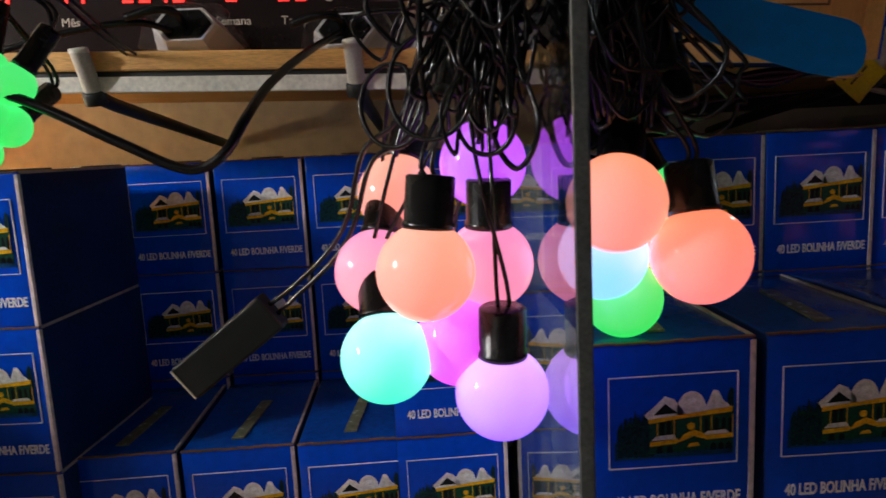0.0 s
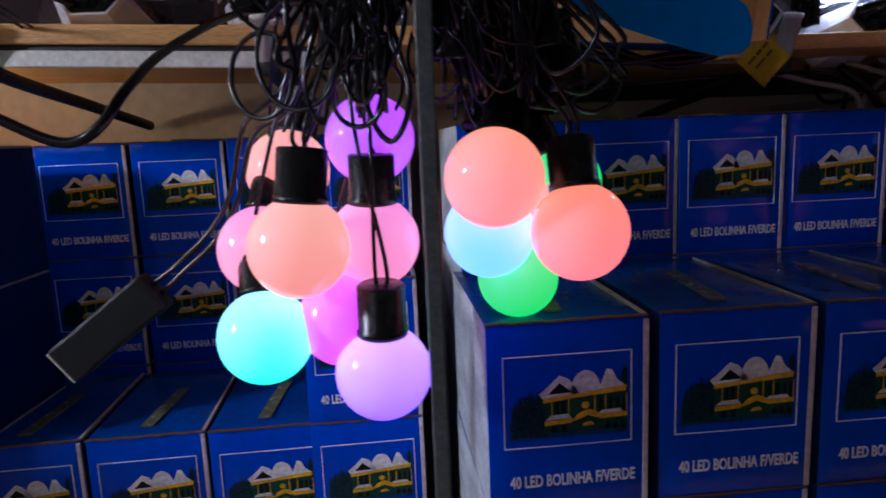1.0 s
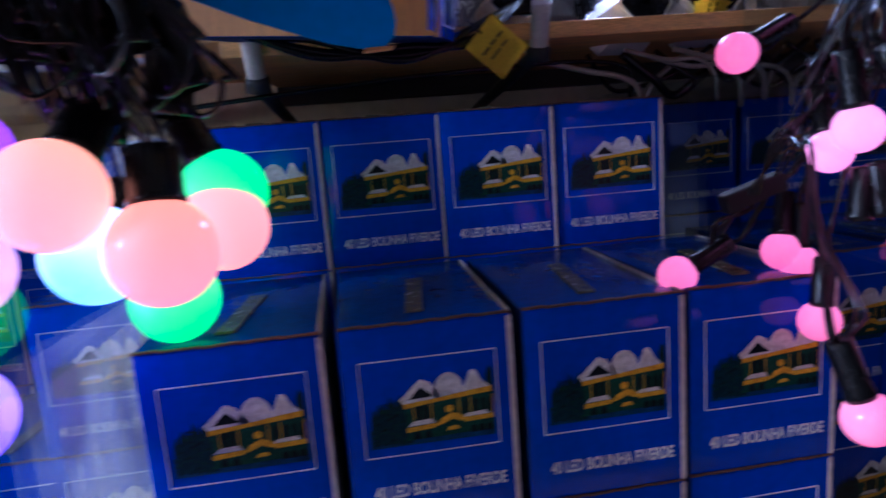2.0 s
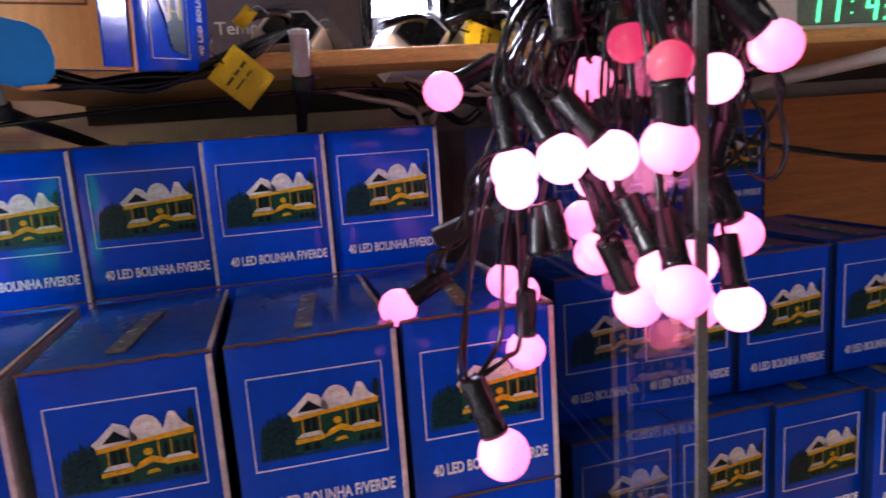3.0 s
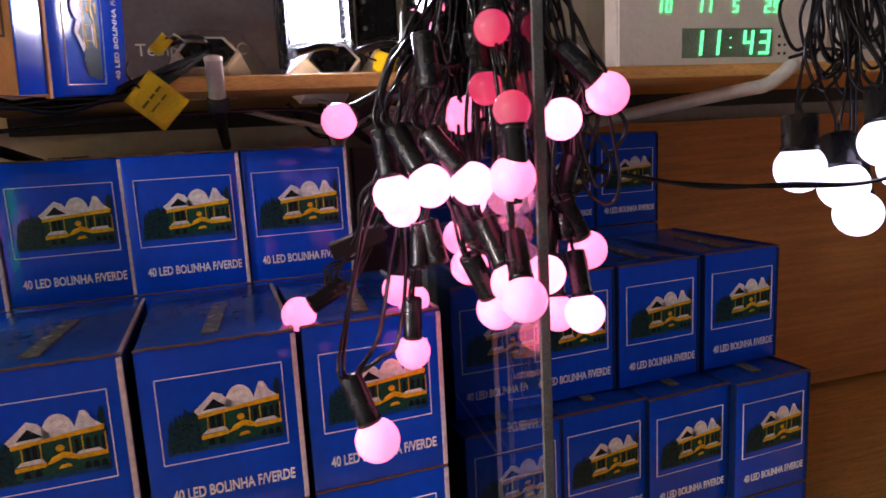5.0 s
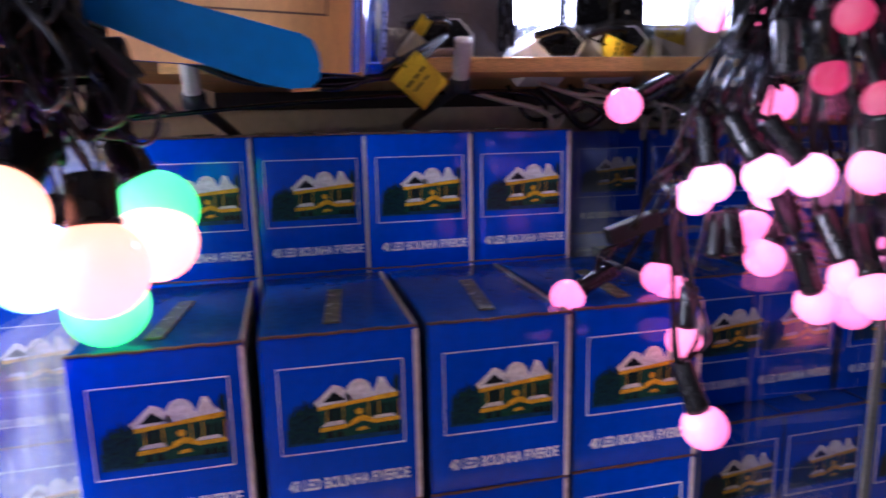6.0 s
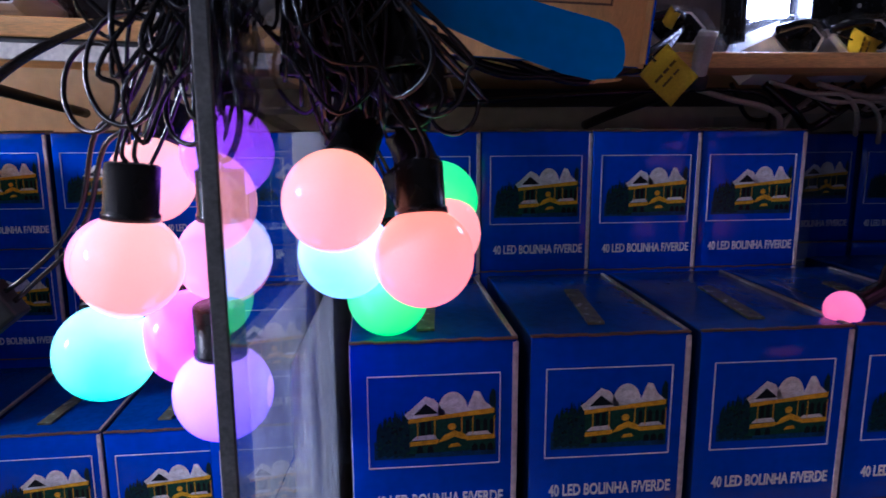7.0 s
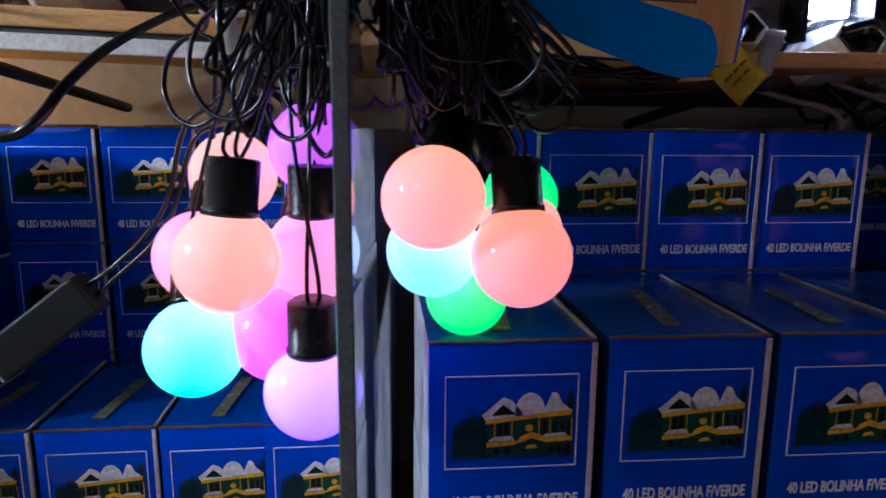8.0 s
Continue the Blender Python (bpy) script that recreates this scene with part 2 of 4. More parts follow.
DECK = -0.0955
setting("floor", box(-3.2, 3.6, -3.6, 1.1, -0.90, -0.85), FLOOR, "dull grey tiled shop floor", "floor")
setting("ceiling", box(-3.2, 3.6, -3.6, 1.1, 1.75, 1.80), ROOM, "plain grey painted shop ceiling", "ceiling")
setting("wall_north", box(-3.2, 3.6, 1.0, 1.1, -0.85, 1.75), WALL, "cream painted wall behind the shelves", "wall")
setting("wall_south", box(-3.2, 3.6, -3.6, -3.5, -0.85, 1.75), ROOM, "plain dull grey shop wall", "wall")
setting("wall_west", box(-3.2, -3.1, -3.5, 1.0, -0.85, 1.75), ROOM, "plain dull grey shop wall", "wall")
setting("wall_east", box(3.5, 3.6, -3.5, 1.0, -0.85, 1.75), ROOM, "plain dull grey shop wall", "wall")
for name, x0, x1, low in (("shelf_deck", -2.1, 0.129, 0.006), ("shelf_deck_2", 0.135, 0.649, 0.0), ("shelf_deck_3", 0.655, 3.1, 0.013)):
    setting(name, box(x0, x1, 0.12, 1.0, DECK - 0.04, DECK - low, 0.002), SHELF_WOOD, "wooden display shelf under the cartons", "shelf")
setting("shelf_plinth", box(-2.1, 3.1, 0.20, 0.98, -0.85, DECK - 0.04), DARK_STEEL, "dark plinth under the display shelf", "plinth")
setting("wall_panel", box(0.98, 2.6, 0.955, 0.972, DECK, 0.447, 0.001), PANEL_WOOD, "brown wood-grain panel behind the cartons", "panel")
setting("upper_shelf", box(-2.1, 0.20, 0.60, 1.0, 0.514, 0.531, 0.0015), SHELF_WOOD, "orange-brown wooden shelf board with a worn edge", "shelf")
setting("upper_shelf_2", box(0.20, 3.1, 0.60, 1.0, 0.494, 0.508, 0.0015), SHELF_WOOD, "orange-brown wooden shelf board with a worn edge", "shelf")
setting("shelf_rail", box(-2.1, 0.10, 0.603, 0.612, 0.495, 0.509, 0.001), STEEL, "pale painted metal rail under the shelf board", "rail")
# Unseen board added to keep the left lamp off the lower left bay.
setting("shelf_upright", box(-0.545, -0.520, 0.13, 0.998, DECK, 0.40, 0.002), SHELF_WOOD, "unseen plain wooden board added to shade the left bay", "upright")
setting("shelf_batten", box(-2.1, 0.10, 0.606, 0.630, 0.509, 0.514), DARK_STEEL, "dark batten under the shelf board", "trim")
setting("shelf_beam", box(0.20, 3.1, 0.93, 0.96, 0.470, 0.494, 0.001), DARK_STEEL, "dark steel beam under the shelf board", "beam")

# the board on the left runs slightly uphill towards its far end
SAG = Matrix.Translation((0.02, 0, 0.52)) @ Matrix.Rotation(math.radians(2.2), 4, "Y") @ Matrix.Translation((-0.02, 0, -0.52))
for o in [o for o in scene.objects if o.name in ("upper_shelf", "shelf_rail", "shelf_batten")]:
    o.matrix_basis = SAG

# Ceiling lights out of view, added as general fill for the shelves.
for x, y in ((-1.6, -1.4), (-1.9, -2.4), (-2.3, -0.8)):
    fx = thing("ceiling_light", "unseen long white ceiling light, added as fill", "ceiling light", pose(x, y, 1.75), "ceiling lights")
    part("housing", box(-0.5, 0.5, -0.07, 0.07, -0.04, 0.0, 0.004), STEEL, fx)
    part("diffuser", box(-0.48, 0.48, -0.055, 0.055, -0.055, -0.041, 0.003), CEILING_LAMP, fx, "glowing white diffuser")
# Unseen key lamp, added to light the cartons from the left.
hl = thing("hanging_lamp", "unseen white lamp on wires, added as key light for the shelves", "lamp", pose(-1.20, 0.02, 0.80, 0, 0, 25))
part("housing", box(-0.30, 0.30, -0.04, 0.04, 0.0, 0.04, 0.004), STEEL, hl)
part("tube", box(-0.28, 0.28, -0.02, 0.02, -0.030, -0.002, 0.008), KEY_LAMP, hl, "glowing white tube")
for k in (-1, 1):
    part("wire", tube([(0.25 * k, 0, 0.035), (0.25 * k, 0, 0.3), (0.25 * k, 0, 0.945)], 0.002), CABLE, hl)


def glass_panel(x, y, haze=False):
    g = thing("glass_divider", "clear glass shelf divider with a dark polished front edge", "glass panel", pose(x, 0, 0), "glass dividers", "structure")
    bm = bmesh.new()
    outline = [(y, DECK), (0.95, DECK), (0.95, 0.455), (0.585, 0.455), (0.585, 0.66), (y, 0.66)]
    f = bm.faces.new([bm.verts.new((-0.003, a, b)) for a, b in outline])
    r = bmesh.ops.extrude_face_region(bm, geom=[f])
    for v in r["geom"]:
        if isinstance(v, bmesh.types.BMVert):
            v.co.x += 0.006
    bmesh.ops.recalc_face_normals(bm, faces=bm.faces)
    part("pane", bm, GLASS, g)
    if haze:
        part("film", box(0.0033, 0.0037, 0.372, 0.880, DECK + 0.001, 0.304), HAZE, g, "pale streaked see-through layer added on the glass")
    part("edge", box(-0.0034, 0.0034, y - 0.003, y - 0.0004, DECK, 0.66, 0.0008), EDGE, g, "dark polished glass edge")


glass_panel(0.132, 0.250, True)
glass_panel(0.652, 0.286)


# ---- cartons ----
BW, BD, BH = 0.105, 0.184, 0.1335
FW, FH = 0.0870, 0.0637


def poly(bm, pts, layer, mat):
    f = bm.faces.new([bm.verts.new(((u - 0.5) * FW, -0.0002 * layer, (v - 0.5) * FH)) for u, v in pts])
    f.normal_update()
    if f.normal.y > 0:
        f.normal_flip()
    f.material_index = mat


def picture_mesh():
    """A printed picture of a house at night with snow on its roofs and lit eaves."""
    bm = bmesh.new()
    poly(bm, [(0.04, 0.10), (0.97, 0.10), (0.97, 0.30), (0.04, 0.30)], 1, 5)
    rng = random.Random(5)
    def tree_top(u):
        return 0.30 + 0.33 * math.sin(math.pi * min(1, max(0, (u - 0.02) / 0.42))) ** 0.7
    crown = [(0.06 + 0.29 * k / 40, tree_top(0.06 + 0.29 * k / 40) * rng.uniform(0.82, 1.05)) for k in range(41)]
    foot = [(0.35 - 0.29 * k / 14, 0.13 + rng.uniform(-0.02, 0.02)) for k in range(15)]
    edge = [(0.06 + rng.uniform(-0.012, 0.012), 0.15 + 0.02 * k) for k in range(9)]
    poly(bm, crown + foot + edge, 1.4, 0)
    for i in range(70):
        u, r = rng.uniform(0.08, 0.35), rng.uniform(0.008, 0.022)
        v = rng.uniform(0.15, 0.93 * tree_top(u))
        tuft = [(u + r * rng.uniform(0.4, 1.0) * math.cos(a), v + 1.3 * r * rng.uniform(0.4, 1.0) * math.sin(a)) for a in [2 * math.pi * j / 8 for j in range(8)]]
        poly(bm, tuft, 1.5 + 0.02 * i, 6 if i % 3 else 4)
    poly(bm, [(0.92, 0.5), (0.97, 0.5), (0.965, 0.80), (0.94, 0.84), (0.915, 0.75)], 2, 0)
    poly(bm, [(0.31, 0.15), (0.96, 0.17), (0.95, 0.60), (0.31, 0.54)], 3, 1)
    poly(bm, [(0.27, 0.59), (0.31, 0.63), (0.43, 0.78), (0.50, 0.74), (0.58, 0.60), (0.56, 0.55), (0.30, 0.53)], 4, 2)
    poly(bm, [(0.34, 0.58), (0.43, 0.70), (0.53, 0.59)], 5, 4)
    dome = [(0.635 + 0.115 * math.cos(a), 0.60 + 0.22 * math.sin(a)) for a in [math.pi * k / 12 for k in range(13)]]
    poly(bm, [*dome, (0.53, 0.56), (0.75, 0.57)], 4, 2)
    poly(bm, [(0.73, 0.58), (0.77, 0.72), (0.80, 0.82), (0.84, 0.81), (0.88, 0.70), (0.94, 0.63), (0.95, 0.60)], 4.5, 2)
    poly(bm, [(0.30, 0.49), (0.56, 0.53), (0.95, 0.57), (0.955, 0.63), (0.74, 0.60), (0.56, 0.57), (0.30, 0.54)], 6, 3)
    poly(bm, [(0.63 + 0.032 * math.cos(k * 0.7), 0.44 + 0.04 * math.sin(k * 0.7)) for k in range(9)], 6, 3)
    for u, w in ((0.39, 0.035), (0.44, 0.035), (0.735, 0.03), (0.81, 0.035), (0.87, 0.03), (0.92, 0.03)):
        poly(bm, [(u, 0.34), (u + w, 0.34), (u + w, 0.49), (u + w / 2, 0.52), (u, 0.49)], 5, 4)
    for u in (0.365, 0.495, 0.70, 0.785, 0.95):
        poly(bm, [(u, 0.32), (u + 0.008, 0.32), (u + 0.008, 0.55), (u, 0.53)], 6, 3)
    poly(bm, [(0.32, 0.30), (0.52, 0.31), (0.50, 0.36), (0.36, 0.35)], 6, 2)
    poly(bm, [(0.72, 0.33), (0.93, 0.34), (0.90, 0.38), (0.76, 0.37)], 6, 2)
    poly(bm, [(0.31, 0.24), (0.52, 0.26), (0.53, 0.31), (0.31, 0.29)], 7, 3)
    poly(bm, [(0.52, 0.27), (0.58, 0.29), (0.65, 0.33), (0.71, 0.30), (0.78, 0.29), (0.72, 0.36), (0.65, 0.40), (0.57, 0.35)], 7, 3)
    poly(bm, [(0.74, 0.28), (0.96, 0.29), (0.96, 0.34), (0.74, 0.33)], 7, 3)
    poly(bm, [(0.60, 0.21), (0.70, 0.22), (0.68, 0.26), (0.62, 0.25)], 7, 3)
    for u in (0.36, 0.44, 0.78, 0.84, 0.90):
        poly(bm, [(u, 0.16), (u + 0.05, 0.16), (u + 0.045, 0.22), (u + 0.025, 0.245), (u + 0.005, 0.22)], 6, 4)
    return mesh_of("picture", bm, INK_TREE, INK_WALL, INK_ROOF, INK_YELLOW, INK_DARK, INK_BLUEGREEN, INK_LEAF)


def carton_meshes():
    body = box(-BW / 2, BW / 2, 0, BD, 0, BH, 0.0016)
    bmesh.ops.subdivide_edges(body, edges=[e for e in body.edges if e.calc_length() > 0.05], cuts=5, use_grid_fill=True)
    for v in body.verts:
        a = math.sin(math.pi * min(1, max(0, v.co.z / BH))) * math.sin(math.pi * (v.co.x / BW + 0.5))
        v.co.y -= 0.0010 * a if v.co.y < 0.001 else 0
        if v.co.z > BH - 0.001:
            v.co.z += 0.0014 * math.sin(9 * v.co.x / BW + 1) * math.sin(math.pi * v.co.y / BD)
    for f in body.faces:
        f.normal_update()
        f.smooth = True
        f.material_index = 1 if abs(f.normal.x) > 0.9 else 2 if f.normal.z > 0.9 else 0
    line = bmesh.new()
    t = 0.0003
    for a, b, c, d in ((-FW / 2, FW / 2, FH / 2 - t, FH / 2 + t), (-FW / 2, FW / 2, -FH / 2 - t, -FH / 2 + t),
                       (-FW / 2 - t, -FW / 2 + t, -FH / 2, FH / 2), (FW / 2 - t, FW / 2 + t, -FH / 2, FH / 2)):
        box(a, b, -0.0006, 0.0012, c, d, bm=line)
    lip = bmesh.new()
    n = 14
    for k in range(n):
        x0, x1 = -BW / 2 + BW * k / n, -BW / 2 + BW * (k + 1) / n
        lift = 0.0003 * math.sin(2.1 * k) + 0.0002 * math.sin(0.7 * k + 1)
        box(x0, x1, -0.0012, 0.0022, BH - 0.0003 + lift, BH + 0.0009 + lift, bm=lip)
    seam = box(BW / 2 - 0.0028, BW / 2 + 0.0007, -0.0011, 0.0025, 0.001, BH - 0.002, 0.0004)
    seam2 = box(BW / 2 - 0.0022, BW / 2 + 0.0007, 0.003, BD - 0.004, BH - 0.0018, BH + 0.0010, 0.0004)
    tape = box(-0.006, 0.006, 0.020, 0.115, BH + 0.0004, BH + 0.0020)
    for v in tape.verts:
        v.co.x += (v.co.y - 0.06) * 0.10
        v.co.z += 0.0006
    caption = letters("40 LED BOLINHA F/VERDE", 0.0082, 0.0006, 0.62, 0.00022)
    w = max(v.co.x for v in caption.vertices) - min(v.co.x for v in caption.vertices)
    caption.transform(Matrix.Diagonal((FW * 0.995 / w, 1, 1, 1)))
    caption.materials.clear()
    caption.materials.append(WHITE_INK)
    return (mesh_of("body", body, CARTON, CARTON_SHADED, CARTON_TOP), mesh_of("outline", line, WHITE_INK), mesh_of("lid_edge", lip, BOARD_BROWN),
            mesh_of("corner_edge", seam, CARTON_EDGE), mesh_of("tape", tape, TAPE), caption, picture_mesh(), mesh_of("top_edge", seam2, BOARD_WORN))


BODY, LINE, LIP, SEAM, TAPE_STRIP, CAPTION, PICTURE, SEAM_TOP = carton_meshes()
first_carton = None
wobble = random.Random(3)


def carton(x, y, z, turn=None, label="", jitter=1.0):
    """A carton with its front's middle at (x, y), its base at z."""
    global first_carton
    turn = 3.0 + wobble.uniform(-1.2, 1.2) * jitter if turn is None else turn
    m = pose(x, y, z, 0, 0, turn)
    text = label or "glossy blue printed carton of string lights in a stack"
    if first_carton is None:
        first_carton = thing("carton", text, "carton", m, "stacked cartons")
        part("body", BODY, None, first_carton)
        mid = BH - 0.0225 - FH / 2
        part("outline", LINE, None, first_carton, "thin white printed frame", pose(0, -0.0006, mid))
        part("picture", PICTURE, None, first_carton, "printed picture of a snowy lit house", pose(0, -0.0012, mid))
        part("caption", CAPTION, None, first_carton, "white printed capital letters", pose(0.003, -0.0008, mid - FH / 2 - 0.0250))
        part("lid_edge", LIP, None, first_carton, "brown cut cardboard edge")
        part("corner_edge", SEAM, None, first_carton, "pale worn corner")
        part("top_edge", SEAM_TOP, None, first_carton)
        part("tape", TAPE_STRIP, None, first_carton, "strip of clear yellowed tape")
        return first_carton
    c = copy_thing(first_carton, m)
    return tagged(c, text)


LEVEL = [DECK + (BH + 0.0005) * k for k in range(4)]
# middle bay: a front stack three high, a back stack four high
for x, y in ((0.2215, 0.404), (0.340, 0.411), (0.457, 0.416), (0.5715, 0.424)):
    for k in range(3):
        carton(x, y, LEVEL[k], jitter=0.7 if k == 2 else 0.3)
for x, y in ((0.2195, 0.6040), (0.3258, 0.6110), (0.4310, 0.6130), (0.5378, 0.6200)):
    for k in range(4):
        carton(x, y, LEVEL[k] - 0.002 * (k == 3), jitter=0.6 if k == 3 else 0.3)
# left bay: a low front stack, a high back stack
for n, x in enumerate((-0.2420, -0.1310, -0.0220, 0.0710)):
    for k in range(3 if n == 3 else 2):
        carton(x, 0.568 + 0.004 * n, LEVEL[k] - 0.003, jitter=0.6)
for n, x in enumerate((-0.3680, -0.2600, -0.1480, -0.0380, 0.0700)):
    for k in range(4):
        carton(x, 0.778 + 0.003 * n, LEVEL[k] - 0.003, jitter=0.5)
for x in (-0.332, -0.440):
    for k in range(4):
        carton(x, 0.540, LEVEL[k] - 0.003, turn=-1.0, label="blue carton at the end of a stack, in shade")
# right bay: rows that step back
for x, y in ((0.714, 0.500), (0.815, 0.507), (0.918, 0.507), (1.024, 0.504)):
    for k in range(2):
        carton(x, y - 0.008, LEVEL[k] - 0.011, turn=4.2)
for x, y in ((0.716, 0.524), (0.800 - 0.005, 0.528), (0.904, 0.5330), (1.018, 0.5420)):
    carton(x, y, LEVEL[2] - 0.0085, turn=4.0)
for x in (0.7115, 0.8170, 0.9220, 1.0270):
    for k in range(4):
        carton(x, 0.792, LEVEL[k] - 0.011 + 0.0012 * k, jitter=0.6)
# the front stack's cartons are a little wider
for c in [o for o in scene.objects if o.name.startswith("carton") and o.parent is None and 0.20 < o.location.x < 0.60 and o.location.y < 0.5]:
    for o in c.children:
        if o.name.split(".")[0] in ("body", "lid_edge", "corner_edge", "top_edge"):
            o.scale.x = 1.042
# the far stack's cartons have unworn blue corners
PLAIN_SEAM, PLAIN_TOP = SEAM.copy(), SEAM_TOP.copy()
PLAIN_SEAM.materials[0] = PLAIN_TOP.materials[0] = CARTON_SHADED
for c in [o for o in scene.objects if o.name.startswith("carton") and o.parent is None and o.location.x > 0.65]:
    for o in c.children:
        kind = o.name.split(".")[0]
        o.data = PLAIN_SEAM if kind == "corner_edge" else PLAIN_TOP if kind == "top_edge" else o.data
        if kind == "corner_edge":
            tagged(o, "plain dark blue corner")
# the end stack beside the glass shows bare grey board on its sides
BARE = BODY.copy()
BARE.name = "bare_body"
BARE.materials[1] = CARTON_SIDE
for c in [o for o in scene.objects if o.name.startswith("carton") and o.parent is None and 0.20 < o.location.x < 0.24 and o.location.y < 0.7]:
    tagged(c, "blue printed carton with bare grey board sides beside the glass")
    for o in c.children:
        if o.name.startswith("body"):
            o.data = BARE


# ---- strings of globe lights ----
GLOW = 1.05
PEACH = globe_material("globe_peach", (1.0, 0.26, 0.18), (1.0, 0.40, 0.25), GLOW)
APRICOT = globe_material("globe_apricot", (1.05, 0.28, 0.22), (1.1, 0.35, 0.15), GLOW)
CORAL = globe_material("globe_coral", (1.05, 0.22, 0.20), (1.1, 0.26, 0.12), GLOW)
ROSE = globe_material("globe_rose", (1.05, 0.26, 0.36), (0.95, 0.25, 0.5), GLOW)
VIOLET = globe_material("globe_violet", (0.34, 0.12, 1.7), (0.85, 0.40, 1.4), GLOW)
PURPLE = globe_material("globe_purple", (0.55, 0.07, 1.1), (0.62, 0.10, 1.1), GLOW)
MAGENTA = globe_material("globe_magenta", (0.85, 0.06, 0.85), (0.85, 0.12, 0.95), GLOW)
CYAN = globe_material("globe_cyan", (0.03, 0.85, 0.55), (0.35, 1.0, 0.95), GLOW * 1.15)
ICE = globe_material("globe_ice", (0.25, 0.7, 1.3), (0.7, 0.85, 1.3), GLOW * 1.1)
GREEN = globe_material("globe_green", (0.02, 0.75, 0.09), (0.06, 0.8, 0.16), GLOW)
PINK = globe_material("globe_pink", (0.82, 0.10, 0.20), (0.88, 0.16, 0.29), 0.90)
HOTPINK = globe_material("globe_bright_pink", (0.90, 0.22, 0.40), (0.90, 0.26, 0.44), 1.10)
RED = globe_material("globe_red", (0.30, 0.008, 0.035), (0.26, 0.008, 0.04), 0.7, 0.12)
WHITE = globe_material("globe_white", (0.62, 0.64, 0.85), (0.50, 0.52, 0.72), 1.1)


def globe_mesh(name, radius, neck, mat):
    """A globe whose neck is at z=0 and whose far end is below it."""
    a0 = math.asin(neck / radius)
    prof = [(radius * math.sin(a), radius * (math.cos(a) - math.cos(a0))) for a in [a0 + (math.pi - a0) * k / 20 for k in range(21)]]
    prof[-1] = (0, prof[-1][1])
    return mesh_of(name, lathe(prof, 32), mat)


def cap_mesh(name, r, length):
    prof = [(0, length), (r * 0.45, length), (r * 0.5, length * 0.985), (r * 0.90, length * 0.985), (r, length * 0.95), (r * 1.0, length * 0.12), (r * 1.07, length * 0.09), (r * 1.07, -0.0006), (r * 0.85, -0.001)]
    return mesh_of(name, lathe(prof, 24), BLACK_PLASTIC)


BIG_CAP, SMALL_CAP = cap_mesh("socket", 0.0132, 0.028), cap_mesh("socket", 0.0070, 0.031)
BIG_NECK, SMALL_NECK = 0.0122, 0.0063
made_globes = {}


def bulb(parent, centre, way, radius, mat, big=True):
    """A lit globe and its socket; way points from the globe's middle to its cable. Returns the cable's end of the socket."""
    way = Vector(way).normalized()
    neck = (BIG_NECK if big else SMALL_NECK)
    key = (mat.name, radius)
    if key not in made_globes:
        made_globes[key] = globe_mesh("globe", radius, neck, mat)
    rise = math.sqrt(radius ** 2 - neck ** 2)
    base = Vector(centre) + way * rise
    g = part("globe", made_globes[key], None, parent, "", along(base, way))
    part("socket", BIG_CAP if big else SMALL_CAP, None, g, "black plastic socket")
    return base + way * (0.027 if big else 0.030)


def jit(rng, p, s):
    return tuple(c + rng.uniform(-s, s) for c in p)


def keep_off(p, x, y0, gap):
    """Keeps a point of a cable on its own side of a glass divider."""
    p = Vector(p)
    if p.y > y0 - 0.004 and abs(p.x - x) < gap:
        p.x = x + (gap if p.x >= x else -gap)
    return p


big = thing("globe_string_lights", "bunch of large milky globe lights in changing colours on black cable", "string lights")
R1 = 0.0266
ends = []
for c, w, m in (((0.065, 0.330, 0.374), (0.10, 0.05, 1), PEACH), ((0.039, 0.352, 0.321), (-0.1, 0.5, 1), CYAN), ((0.104, 0.343, 0.300), (0.03, -0.1, 1), VIOLET),
                ((0.101, 0.392, 0.428), (-0.05, 0.6, 0.9), PURPLE), ((0.101, 0.372, 0.369), (0.03, -0.10, 1), ROSE), ((0.046, 0.420, 0.410), (0.2, 0.5, 1), PEACH),
                ((0.033, 0.388, 0.365), (0.15, 0.5, 1), ROSE), ((0.082, 0.362, 0.326), (-0.1, 0.8, 0.7), MAGENTA)):
    ends.append((bulb(big, c, w, R1, m), -1))
for c, w, m in (((0.168, 0.336, 0.405), (0.3, 0.8, 0.9), APRICOT), ((0.214, 0.339, 0.374), (-0.05, 0.25, 1), CORAL), ((0.169, 0.373, 0.371), (0.1, 0.9, 0.6), ICE),
                ((0.192, 0.417, 0.334), (0.2, 0.6, 1), GREEN), ((0.2255, 0.432, 0.394), (-0.5, 0.1, 1), GREEN), ((0.226, 0.418, 0.375), (-0.6, 0.5, 0.8), PEACH)):
    ends.append((bulb(big, c, w, R1, m), 1))
rng = random.Random(11)
for e, s in ends:
    hub = Vector((0.132 + s * rng.uniform(0.010, 0.034), rng.uniform(0.34, 0.38), 0.58))
    for k in (-1, 1):
        o = Vector((0.0028 * k, 0.001, 0))
        mid = e.lerp(hub, 0.5) + Vector(jit(rng, (0, 0, 0), 0.012))
        pts = [e + o * 0.7 - Vector((0, 0, 0.002)), e + o + Vector((0, 0, 0.014)), keep_off(mid + o, 0.132, 0.25, 0.007), keep_off(hub + o, 0.132, 0.25, 0.007)]
        part("cable", tube(pts, 0.0013), CABLE, big)
